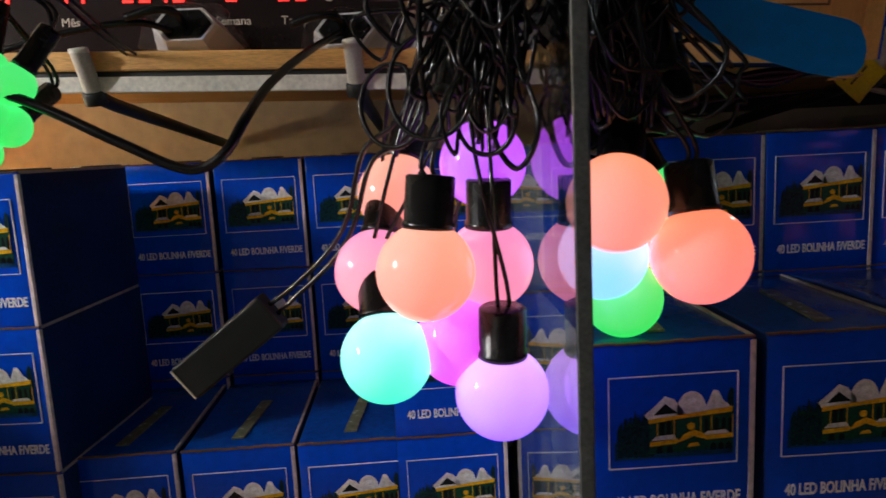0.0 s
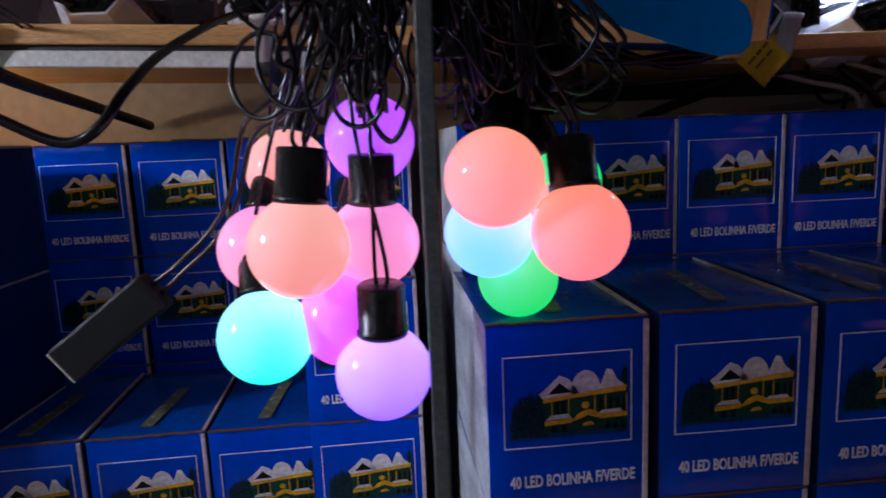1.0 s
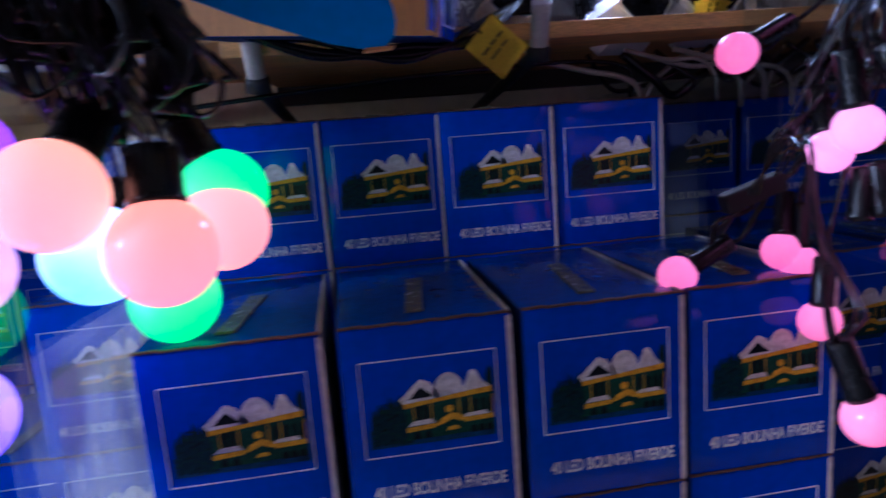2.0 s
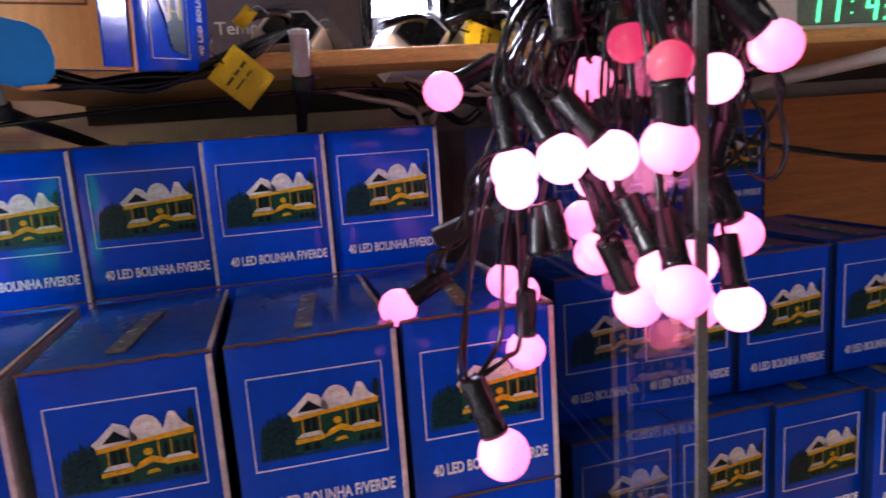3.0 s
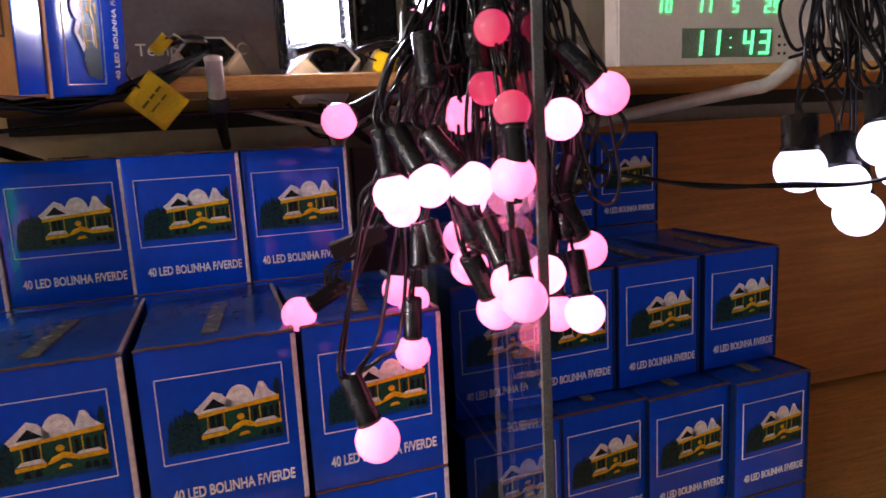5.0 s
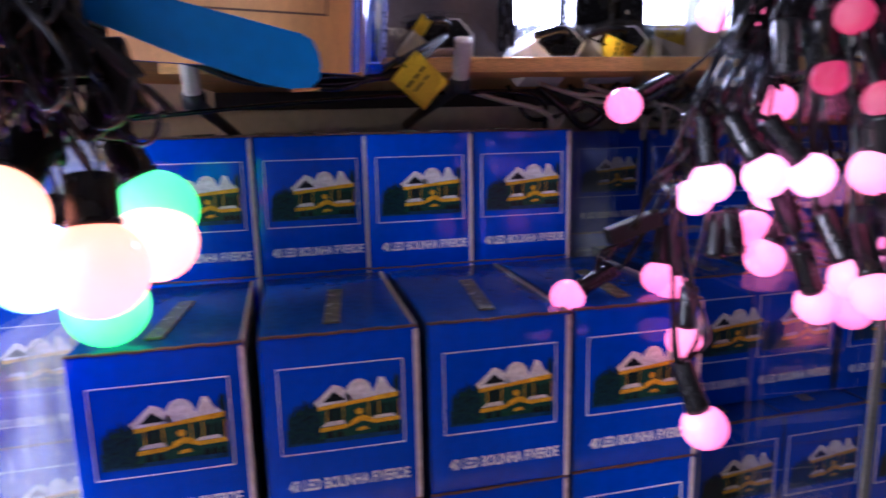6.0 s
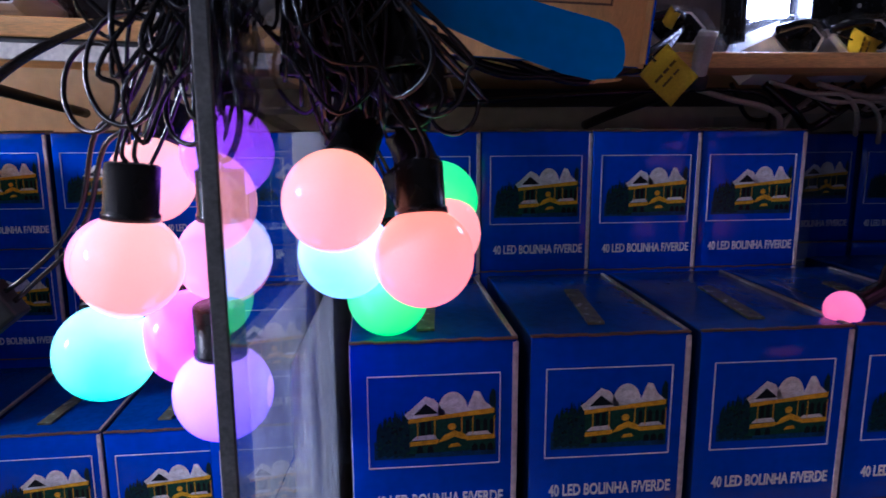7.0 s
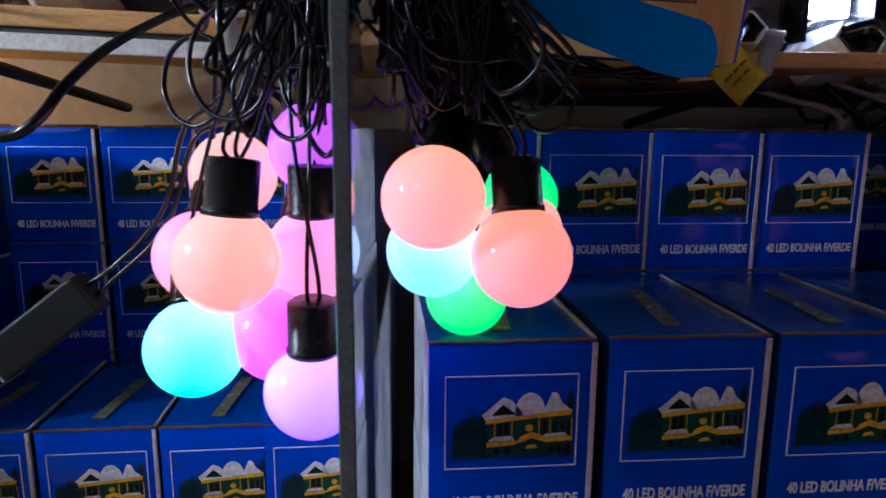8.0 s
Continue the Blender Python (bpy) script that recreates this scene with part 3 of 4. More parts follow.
# slack cable that fans out and hangs in loops round the sockets
for i in range(44):
    s = -1 if rng.random() < 0.48 else 1
    reach = min(0.088, 0.010 + abs(rng.gauss(0.0, 0.036)))
    x = 0.132 + s * reach
    y = rng.uniform(0.315, 0.400)
    low = rng.uniform(0.425, 0.520)
    wide = rng.uniform(0.005, 0.020)
    top = Vector((0.132 + s * rng.uniform(0.007, 0.026), rng.uniform(0.33, 0.38), 0.60))
    neck = Vector((0.132 + s * (0.008 + 0.35 * reach + rng.uniform(0, 0.012)), y, 0.500 + rng.uniform(-0.012, 0.030)))
    curl = rng.uniform(-0.016, 0.016)
    pts = [top, neck + Vector((-wide * 0.4, 0, 0)), Vector((x - wide, y + curl, low + 0.024)), Vector((x, y + rng.uniform(-0.01, 0.01), low)),
           Vector((x + wide, y - curl, low + 0.022)), neck + Vector(jit(rng, (0, 0, -0.006), 0.014)), top + Vector(jit(rng, (0, 0, 0), 0.02))]
    part("cable", tube([keep_off(p, 0.132, 0.25, 0.006) for p in pts], 0.0012 + 0.0004 * (i % 3 == 0)), CABLE, big)
for i in range(64):
    s = -1 if i % 3 == 0 else 1
    reach = 0.008 + 0.055 * rng.random()
    x = 0.132 + s * reach
    y = rng.uniform(0.325, 0.405)
    end = rng.uniform(0.435, 0.50)
    pts = [(0.132 + s * (0.006 + 0.3 * reach), y - 0.01, 0.60), (0.132 + s * (0.006 + 0.55 * reach) + rng.uniform(-0.006, 0.006), y, 0.55), (0.132 + s * (0.006 + 0.8 * reach) + rng.uniform(-0.010, 0.010), y + rng.uniform(-0.012, 0.012), 0.52), (x + s * 0.006, y, (end + 0.52) / 2), (x + s * rng.uniform(0, 0.014), y + 0.01, end)]
    part("cable", tube([keep_off(p, 0.132, 0.25, 0.006) for p in pts], 0.0013 + 0.0004 * (i % 4 == 0)), CABLE, big)
for cx, cz, r, y in ((0.052, 0.462, 0.022, 0.335), (0.072, 0.470, 0.027, 0.325), (0.232, 0.455, 0.017, 0.38), (0.220, 0.470, 0.022, 0.36), (0.100, 0.452, 0.018, 0.33)):
    ring = [Vector((cx + r * math.cos(a) * 0.8, y + 0.012 * math.sin(a * 0.7), cz + r * math.sin(a))) for a in [0.4 + 6.6 * k / 9 for k in range(10)]]
    part("cable", tube([Vector((0.125 if cx < 0.13 else 0.145, 0.36, 0.56)), *[keep_off(p, 0.132, 0.25, 0.006) for p in ring], Vector((0.12 if cx < 0.13 else 0.15, 0.36, 0.56))], 0.0014), CABLE, big)
for p, w in (((0.202, 0.375, 0.475), (-0.15, 0.1, 1)), ((0.172, 0.392, 0.462), (0.1, 0.1, 1)), ((0.222, 0.400, 0.455), (-0.25, 0, 1)), ((0.152, 0.365, 0.47), (0.05, 0, 1)), ((0.100, 0.40, 0.485), (0, 0.2, 1)), ((0.160, 0.38, 0.505), (0.1, 0, 1)), ((0.185, 0.36, 0.512), (-0.1, 0.1, 1)), ((0.105, 0.375, 0.515), (0.1, 0, 1)), ((0.085, 0.39, 0.470), (0.15, 0, 1)), ((0.170, 0.40, 0.43), (0.2, 0.1, 1)), ((0.206, 0.41, 0.442), (0.1, 0.1, 1))):
    part("spare_socket", BIG_CAP, None, big, "empty black socket", along(p, w) @ Matrix.Diagonal((1, 1, 1.6, 1)))

# adapter of the big string, hung on its own cable
ad = thing("controller_box", "dark grey plastic light controller hung on two cables", "controller", pose(-0.067, 0.400, 0.319, 0, -37, 0))
part("case", box(-0.0375, 0.0375, -0.009, 0.009, -0.0130, 0.0130, 0.002), GREY_PLASTIC, ad)
part("end_cap", box(-0.0391, -0.0376, -0.0080, 0.0080, -0.0120, 0.0120, 0.0004), TUBE, ad, "pale end face")
for k in (-1, 1):
    part("cable", tube([(0.0365, 0, 0.004 * k), (0.055, -0.002, 0.003 * k), (0.087, -0.006, 0.003 * k + 0.002), (0.115, -0.010, 0.003 * k + 0.011), (0.149, -0.014, 0.004 * k + 0.034), (0.180, -0.020, 0.005 * k + 0.034), (0.234, -0.030, 0.062)], 0.0016), CABLE, ad)

# small globes
small = thing("pink_string_lights", "bunch of small lit pink globe lights on tangled black cable", "string lights")
R2 = 0.0133
NEAR_ROWS = [
    ((0.560, 0.439, 0.457), (0.9, 0, 0.42), PINK), ((0.634, 0.369, 0.455), (0.1, 0.3, 1), PINK), ((0.682, 0.317, 0.448), (0.1, 0.5, 1), HOTPINK), ((0.707, 0.303, 0.462), (-0.75, 0.2, 0.8), PINK),
    ((0.595, 0.320, 0.412), (-0.45, 0.4, 1), HOTPINK), ((0.620, 0.313, 0.412), (-0.65, 0.3, 0.9), HOTPINK), ((0.579, 0.351, 0.406), (-0.12, 0.1, 1), HOTPINK), ((0.593, 0.392, 0.392), (0, 0.4, 1), HOTPINK),
    ((0.633, 0.281, 0.416), (0, 0.1, 1), PINK), ((0.635, 0.368, 0.397), (0, 0.5, 1), HOTPINK), ((0.634, 0.281, 0.454), (0.0, -0.1, -1), RED), ((0.634, 0.321, 0.469), (0, 0.2, 1), RED),
    ((0.634, 0.383, 0.369), (0.35, 0.2, 1), PINK), ((0.634, 0.368, 0.350), (0.45, 0, 0.9), PINK),
]
FAR_ROWS = [
    ((0.707, 0.331, 0.360), (-0.55, -0.1, 1), PINK), ((0.670, 0.320, 0.349), (0.3, 0.4, 1), HOTPINK), ((0.635, 0.291, 0.353), (-0.3, 0.4, 1), PINK), ((0.634, 0.316, 0.331), (-0.5, -0.1, 1), PINK),
    ((0.695, 0.314, 0.321), (0, 0.3, 1), HOTPINK), ((0.694, 0.352, 0.312), (0.1, 0.3, 1), PINK), ((0.634, 0.272, 0.347), (0.1, 0.6, 1), PINK), ((0.610, 0.445, 0.311), (0.1, 0.1, 1), PINK),
    ((0.599, 0.449, 0.320), (0.2, 0.2, 1), PINK), ((0.598, 0.405, 0.281), (0.04, -0.05, 1), PINK), ((0.548, 0.296, 0.267), (-0.32, 0.2, 1), PINK), ((0.518, 0.440, 0.312), (0.85, -0.1, 0.5), PINK),
    ((0.621, 0.421, 0.521), (0.8, 0, 0.4), HOTPINK), ((0.634, 0.385, 0.519), (0.2, 0.1, 1), PINK), ((0.634, 0.307, 0.502), (0.1, 0.3, 1), RED),
]
rng = random.Random(23)
for n, (c, w, m) in enumerate(NEAR_ROWS + FAR_ROWS):
    e = bulb(small, c, w, R2 * (0.80 if m is RED else 1.0), m, False)
    s = 1 if c[0] > 0.652 else -1
    hub = Vector((0.652 + s * rng.uniform(0.008, 0.030), rng.uniform(0.32, 0.37), 0.57))
    d = Vector(w).normalized()
    for k in (-1, 1):
        o = Vector((0.0016 * k, 0.001 * k, 0))
        mid = e.lerp(hub, 0.45) + Vector((-0.012 * s if s < 0 else 0.008, 0.0, 0.0)) + Vector(jit(rng, (0, 0, 0), 0.010))
        if s < 0 and c[2] < 0.335:
            mid = Vector((mid.x, 0.405, mid.z))
        pts = [e + o * 0.6 - d * 0.002, e + d * 0.012 + o, keep_off(e.lerp(mid, 0.6) + d * 0.012 + o + Vector(jit(rng, (0, 0, 0), 0.005)), 0.652, 0.286, 0.006), keep_off(mid + o, 0.652, 0.286, 0.006), keep_off(hub + o, 0.652, 0.286, 0.006)]
        part("cable", tube(pts, 0.0013), CABLE, small)
for i in range(46):
    s = -1 if rng.random() < 0.6 else 1
    reach = min(0.085 if s < 0 else 0.06, 0.010 + abs(rng.gauss(0, 0.036)))
    x = 0.652 + s * reach
    y = rng.uniform(0.335, 0.39) if s < 0 else rng.uniform(0.31, 0.385)
    low = rng.uniform(0.40, 0.49) if s < 0 else rng.uniform(0.37, 0.47)
    wide = rng.uniform(0.004, 0.015)
    top = Vector((0.652 + s * rng.uniform(0.008, 0.028), rng.uniform(0.33, 0.36), 0.58))
    neck = Vector((0.652 + s * (0.008 + 0.5 * reach), y, 0.515 + rng.uniform(-0.012, 0.012)))
    curl = rng.uniform(-0.014, 0.014)
    pts = [top, neck, Vector((x - wide, y + curl, low + 0.03)), Vector((x, y, low)), Vector((x + wide, y - curl, low + 0.022)), neck + Vector((curl, 0, -0.02)), top + Vector(jit(rng, (0, 0, 0), 0.012))]
    part("cable", tube([keep_off(jit(rng, p, 0.003), 0.652, 0.286, 0.006) for p in pts], 0.0013), CABLE, small)
for p, w in (((0.598, 0.36, 0.49), (0.1, 0.1, 1)), ((0.600, 0.375, 0.352), (0.05, 0, 1)), ((0.612, 0.37, 0.355), (-0.2, 0, 1)), ((0.690, 0.335, 0.395), (0.3, 0, 1)), ((0.628, 0.335, 0.375), (-0.4, 0.1, 1)),
             ((0.702, 0.34, 0.41), (0.1, 0, 1)), ((0.674, 0.36, 0.37), (-0.2, 0, 1)), ((0.596, 0.31, 0.47), (-0.1, 0, 1)), ((0.640, 0.33, 0.475), (-0.3, 0, 1)), ((0.690, 0.33, 0.37), (0.0, 0, 1))):
    part("spare_socket", SMALL_CAP, None, small, "black socket of an unlit light", along(p, w))
# strands that reach down to the lowest lights
low_left, low_front = Vector(FAR_ROWS[11][0]), Vector(FAR_ROWS[10][0])
for k in range(3):
    o = Vector((0.003 * k, 0.002 * k, -0.004 * k))
    part("cable", tube([Vector((0.592, 0.395, 0.43)) + o, Vector((0.573, 0.41, 0.395)) - o, Vector((0.560, 0.425, 0.365)) + o, low_left + Vector((0.030, -0.004, 0.028)) - o, low_left + Vector((0.022, -0.002, 0.013))], 0.0015), CABLE, small)
for k in range(2):
    o = Vector((0.005 * k, 0.0, -0.006 * k))
    part("cable", tube([Vector((0.602, 0.425, 0.40)), Vector((0.585, 0.400, 0.355)) + 2 * o, Vector((0.562, 0.335, 0.325)) + 2 * o, low_front + Vector((0.004, 0.018, 0.050)) + o, low_front + Vector((-0.010, 0.008, 0.038))], 0.0015), CABLE, small)
ctl = thing("controller_box", "slim dark plastic controller in the tangled cable", "controller", pose(0.566, 0.430, 0.366, 0, -18, 0))
part("case", box(-0.022, 0.022, -0.006, 0.006, -0.0065, 0.0065, 0.0015), GREY_PLASTIC, ctl)
part("cable", tube([(0.021, 0, 0), (0.035, 0, 0.004), (0.050, -0.005, 0.03), (0.055, -0.01, 0.07)], 0.0015), CABLE, ctl)

# white globes beyond the second divider
pale = thing("white_string_lights", "bunch of lit white globe lights on black cable", "string lights")
rng = random.Random(31)
for c, w in (((0.905, 0.352, 0.402), (0, 0.05, 1)), ((0.945, 0.348, 0.386), (0.1, 0.3, 1)), ((0.955, 0.322, 0.420), (0.1, 0.2, 1)), ((0.975, 0.36, 0.360), (0.2, 0.4, 1)), ((0.985, 0.33, 0.40), (0.3, 0.3, 1))):
    e = bulb(pale, c, w, 0.0190, WHITE)
    for k in (-1, 1):
        hub = Vector((0.945 + 0.02 * k, 0.36, 0.56))
        part("cable", tube([e + Vector((0.002 * k, 0, -0.002)), e + Vector((0.003 * k, 0, 0.015)), jit(rng, e.lerp(hub, 0.5), 0.012), hub], 0.0014), CABLE, pale)
for i in range(16):
    x, y, low, wide = 0.945 + rng.uniform(-0.03, 0.05), rng.uniform(0.34, 0.38), rng.uniform(0.455, 0.50), rng.uniform(0.008, 0.022)
    part("cable", tube([(0.945, 0.36, 0.57), (x - wide, y, low + 0.04), (x - wide * 0.8, y, low + 0.012), (x, y, low), (x + wide, y, low + 0.02), (x + wide * 0.5, y, low + 0.06), (0.955, 0.36, 0.57)], 0.0014), CABLE, pale)
for k in range(2):
    o = 0.0018 * k
    part("cable", tube([(0.690, 0.345, 0.440 + o), (0.712, 0.345, 0.418 - o), (0.760, 0.345, 0.404 + 0.5 * o), (0.815, 0.340, 0.396 - o), (0.87, 0.325, 0.392 + o), (0.93, 0.315, 0.391), (1.00, 0.32, 0.40 + o)], 0.0016), CABLE, pale)
for pts in ([(0.682, 0.34, 0.46), (0.705, 0.345, 0.456), (0.735, 0.345, 0.455), (0.746, 0.345, 0.440), (0.732, 0.345, 0.420), (0.700, 0.34, 0.395)],
            [(0.682, 0.34, 0.462), (0.715, 0.35, 0.457), (0.727, 0.35, 0.450), (0.722, 0.35, 0.432), (0.712, 0.345, 0.416)]):
    part("cable", tube(pts, 0.0015), CABLE, pale)

# green lights at the far left
lime = thing("green_string_lights", "bunch of small lit green lights on black cable", "string lights")
rng = random.Random(37)
for c, w in (((-0.200, 0.400, 0.500), (0.2, 0.2, 1)), ((-0.188, 0.405, 0.491), (0.5, 0.3, 0.8)), ((-0.203, 0.400, 0.472), (-0.3, 0.5, 1)), ((-0.197, 0.41, 0.466), (0.3, 0.8, 0.6)), ((-0.212, 0.40, 0.450), (-0.2, 0.6, 1)), ((-0.212, 0.405, 0.485), (0, 0.3, 1))):
    e = bulb(lime, c, w, 0.0135, GREEN, False)
    for k in (-1, 1):
        part("cable", tube([e - Vector((0, 0, 0.002)), e + Vector((0.002 * k, 0, 0.015)), jit(rng, (-0.20, 0.41, 0.56), 0.01), (-0.20 + 0.004 * k, 0.45, 0.575), (-0.20 + 0.004 * k, 0.56, 0.545), (-0.20 + 0.004 * k, 0.62, 0.5325)], 0.0013), CABLE, lime)


# unseen warm lights added on the end stack, lighting the wall under the shelf
warm = thing("warm_string_lights", "unseen warm white lights added to brighten the wall under the shelf", "string lights")
AMBER = globe_material("globe_warm_white", (1.0, 0.72, 0.36), (1.0, 0.72, 0.36), WARM)
rng = random.Random(41)
for i in range(7):
    p = (-0.43 - 0.02 * (i % 4), 0.60 + 0.022 * i, 0.4515)
    e = bulb(warm, p, (-1, rng.uniform(-0.4, 0.4), 0.1), 0.0120, AMBER, False)
    part("cable", tube([e, e + Vector((-0.02, 0.004, -0.004)), (-0.55, 0.62 + 0.015 * i, 0.444), (-0.60, 0.66, 0.446)], 0.0013), CABLE, warm)


# ---- on and under the upper shelf ----
def hook_arm(x, z, back=0.97):
    h = thing("hook_arm", "round grey tube hanger arm with an upturned end", "hanger arm", None, "hanger arms")
    pts = [(x - 0.004, back, z - 0.078), (x - 0.003, 0.80, z - 0.060), (x - 0.001, 0.66, z - 0.046), (x, 0.615, z - 0.040), (x, 0.597, z - 0.033), (x, 0.590, z - 0.018), (x, 0.588, z)]
    part("arm", tube(pts[:4], 0.0066, 16, 8), DARK_STEEL, h, "dark steel arm")
    part("collar", lathe([(0, 0.002), (0.0095, 0.002), (0.0105, 0), (0.0105, -0.010), (0, -0.011)], 20), DARK_STEEL, h, "dark collar", along((x, 0.606, z - 0.036), (0, -0.40, 1)))
    part("peg", tube([(x, 0.606, z - 0.036), (x, 0.597, z - 0.018), (x, 0.588, z)], 0.0080, 16, 8), TUBE, h, "pale round peg")
    part("end_plug", lathe([(0, 0.0012), (0.0070, 0.0012), (0.0085, 0.0002), (0.0085, -0.003)], 20), STEEL, h, "pale round end plug", along((x, 0.588, z), (0, -0.15, 1)))


for x, z in ((-0.241, 0.541), (0.001, 0.537), (0.226, 0.512), (0.471, 0.523)):
    hook_arm(x, z)
arm = thing("hook_arm", "slanting pale tube hanger arm under the shelf", "hanger arm", None, "hanger arms")
part("tube", tube([(0.965, 0.90, 0.440), (1.01, 0.72, 0.462), (1.075, 0.62, 0.478), (1.10, 0.60, 0.484), (1.128, 0.588, 0.507)], 0.0085, 16, 8), TUBE, arm)


def socket_outlet(x, y, z, turn=0, plug=True, lean=18):
    """A white extension outlet with a six-sided well, leaning back, with or without a plug in it."""
    s = thing("power_outlet", "white extension outlet with a six-sided well" + (" and black plug" if plug else ", empty"), "power outlet", pose(x, y, z, -lean, 0, turn), "outlets on the shelf")
    hexa = [(-0.030, 0.0), (-0.017, 0.0165), (0.017, 0.0165), (0.030, 0.0), (0.017, -0.0165), (-0.017, -0.0165)]
    bm = bmesh.new()
    rings = []
    for sc, yy in ((0.90, 0.014), (0.90, 0.0), (1.0, 0.0), (1.06, 0.004), (1.45, 0.05), (1.5, 0.06)):
        rings.append([bm.verts.new((a * sc, yy, b * sc)) for a, b in hexa])
    for a, b in zip(rings, rings[1:]):
        for k in range(6):
            bm.faces.new((a[k], a[(k + 1) % 6], b[(k + 1) % 6], b[k]))
    bm.faces.new(rings[0])
    bmesh.ops.recalc_face_normals(bm, faces=bm.faces)
    part("body", bm, SOCKET_WHITE, s)
    if plug:
        p = part("plug", plate([(a * 0.86, b * 0.86) for a, b in hexa], 0.014, 0.001), BLACK_PLASTIC, s, "black plug", pose(0, -0.002, 0))
        part("cord", tube([(0, 0, 0), (-0.004, -0.018, 0.002), (-0.02, -0.026, 0.0), (-0.045, -0.024, -0.006)], 0.0040, 8), CABLE, p)
    else:
        for k in (-1, 1):
            part("hole", lathe([(0, 0.0002), (0.0028, 0.0002), (0.0028, -0.002)], 12), INK_DARK, s, "", along((0.010 * k, 0.0136, 0), (0, -1, 0)))
    w = part("wrapper", plate([(-0.052, -0.020), (-0.046, 0.022), (-0.01, 0.030), (0.03, 0.027), (0.055, -0.018)], 0.04, 0.004), FILM, s, "crumpled clear plastic wrapper", pose(0.004, 0.006, 0.0))
    w.visible_shadow = False


for x, y, z, t, p in ((-0.166, 0.645, 0.569, 4, True), (-0.012, 0.645, 0.557, -4, True), (0.088, 0.650, 0.548, 6, False), (0.465, 0.645, 0.535, 3, True), (0.588, 0.648, 0.527, 10, True), (0.660, 0.655, 0.530, -8, True)):
    socket_outlet(x, y, z, t, p)


def clock(name, x, y, z, w, h, face, rim, label, turn=0, lean=0):
    c = thing(name, label, "clock", pose(x, y, z, -lean, 0, turn))
    part("case", box(-w / 2, w / 2, 0.0, 0.03, 0, h, 0.003), rim, c)
    part("face", box(-w / 2 + 0.004, w / 2 - 0.004, -0.0025, 0.002, 0.003, h - 0.004, 0.001), face, c)
    return c


SEGMENTS = {"0": "abcdef", "1": "bc", "2": "abged", "3": "abgcd", "4": "fgbc", "5": "afgcd", "6": "afgedc", "7": "abc", "8": "abcdefg", "9": "abcfgd"}


def digit_mesh(ch, h, mat):
    """A seven-segment figure, height h, with the lit bars only."""
    w, t = h * 0.52, h * 0.13
    bars = {"a": (-w / 2, w / 2, h - t, h), "g": (-w / 2, w / 2, h / 2 - t / 2, h / 2 + t / 2), "d": (-w / 2, w / 2, 0, t), "f": (-w / 2, -w / 2 + t, h / 2, h), "b": (w / 2 - t, w / 2, h / 2, h),
            "e": (-w / 2, -w / 2 + t, 0, h / 2), "c": (w / 2 - t, w / 2, 0, h / 2)}
    bm = bmesh.new()
    for s in SEGMENTS[ch]:
        x0, x1, z0, z1 = bars[s]
        box(x0 + 0.0003, x1 - 0.0003, -0.0012, 0.0006, z0 + 0.0003, z1 - 0.0003, bm=bm)
    for v in bm.verts:
        v.co.x += v.co.z * 0.10
    return mesh_of("digit", bm, mat)


def digits(c, text, x, z, h, step, mat, y=-0.003):
    for k, ch in enumerate(text):
        if ch in SEGMENTS:
            part("digit", digit_mesh(ch, h, mat), None, c, "lit digit", pose(x + k * step, y, z))
        elif ch == ":":
            for dz in (0.3, 0.7):
                part("colon_dot", box(-0.001, 0.001, -0.001, 0.0006, -0.001, 0.001), mat, c, "", pose(x + k * step, y, z + h * dz))


def lettering(c, text, x, z, h, mat, y=-0.0028, turn=0):
    me = letters(text, h, 0.0006)
    me.materials.clear()
    me.materials.append(mat)
    part("lettering", me, None, c, "", pose(x, y, z, 0, turn, 0))


c1 = clock("digital_clock", -0.20, 0.70, 0.533, 0.48, 0.20, CLOCK_BLACK, STEEL, "black digital calendar clock with red digits, on the shelf")
c1.matrix_basis = SAG @ c1.matrix_basis
for text, x in (("10", -0.190), ("11", -0.112), ("2018", -0.044), ("5", 0.063), ("25", 0.117)):
    digits(c1, text, x, 0.060, 0.022, 0.0175, RED_DIGIT)
lettering(c1, "°C", 0.160, 0.064, 0.010, GOLD_INK)
lettering(c1, "Semana", 0.064, 0.041, 0.0085, GOLD_INK)
lettering(c1, "Temp", 0.128, 0.041, 0.0085, GOLD_INK)
lettering(c1, "Mês", -0.105, 0.041, 0.0085, GOLD_INK)
c2 = clock("digital_clock", 0.465, 0.71, 0.511, 0.26, 0.20, CLOCK_BROWN, STEEL, "brown-faced digital clock, unlit, standing on the shelf")
lettering(c2, "Temp", -0.052, 0.035, 0.0125, GOLD_INK)
lettering(c2, "°C", 0.030, 0.035, 0.0125, GOLD_INK)
c3 = clock("digital_clock", 1.165, 0.752, 0.510, 0.36, 0.17, CLOCK_WHITE, CLOCK_WHITE, "white digital clock with green digits, on the shelf", 0)
part("window", box(-0.078, 0.075, -0.0038, -0.002, 0.022, 0.062, 0.0005), CLOCK_WINDOW, c3, "grey display window")
digits(c3, "11:43", -0.055, 0.025, 0.034, 0.0285, GREEN_DIGIT, -0.0045)
for text, x in (("10", -0.115), ("11", -0.050), ("5", 0.010), ("29", 0.065)):
    digits(c3, text, x, 0.083, 0.018, 0.015, GREEN_DIGIT, -0.0035)
for i in range(3):
    for j in range(2):
        part("button", lathe([(0, 0.0012), (0.0018, 0.001), (0.0022, 0)], 10), GREY_PLASTIC, c3, "", along((0.088 + 0.010 * j, -0.0028, 0.026 + 0.012 * i), (0, -1, 0)))
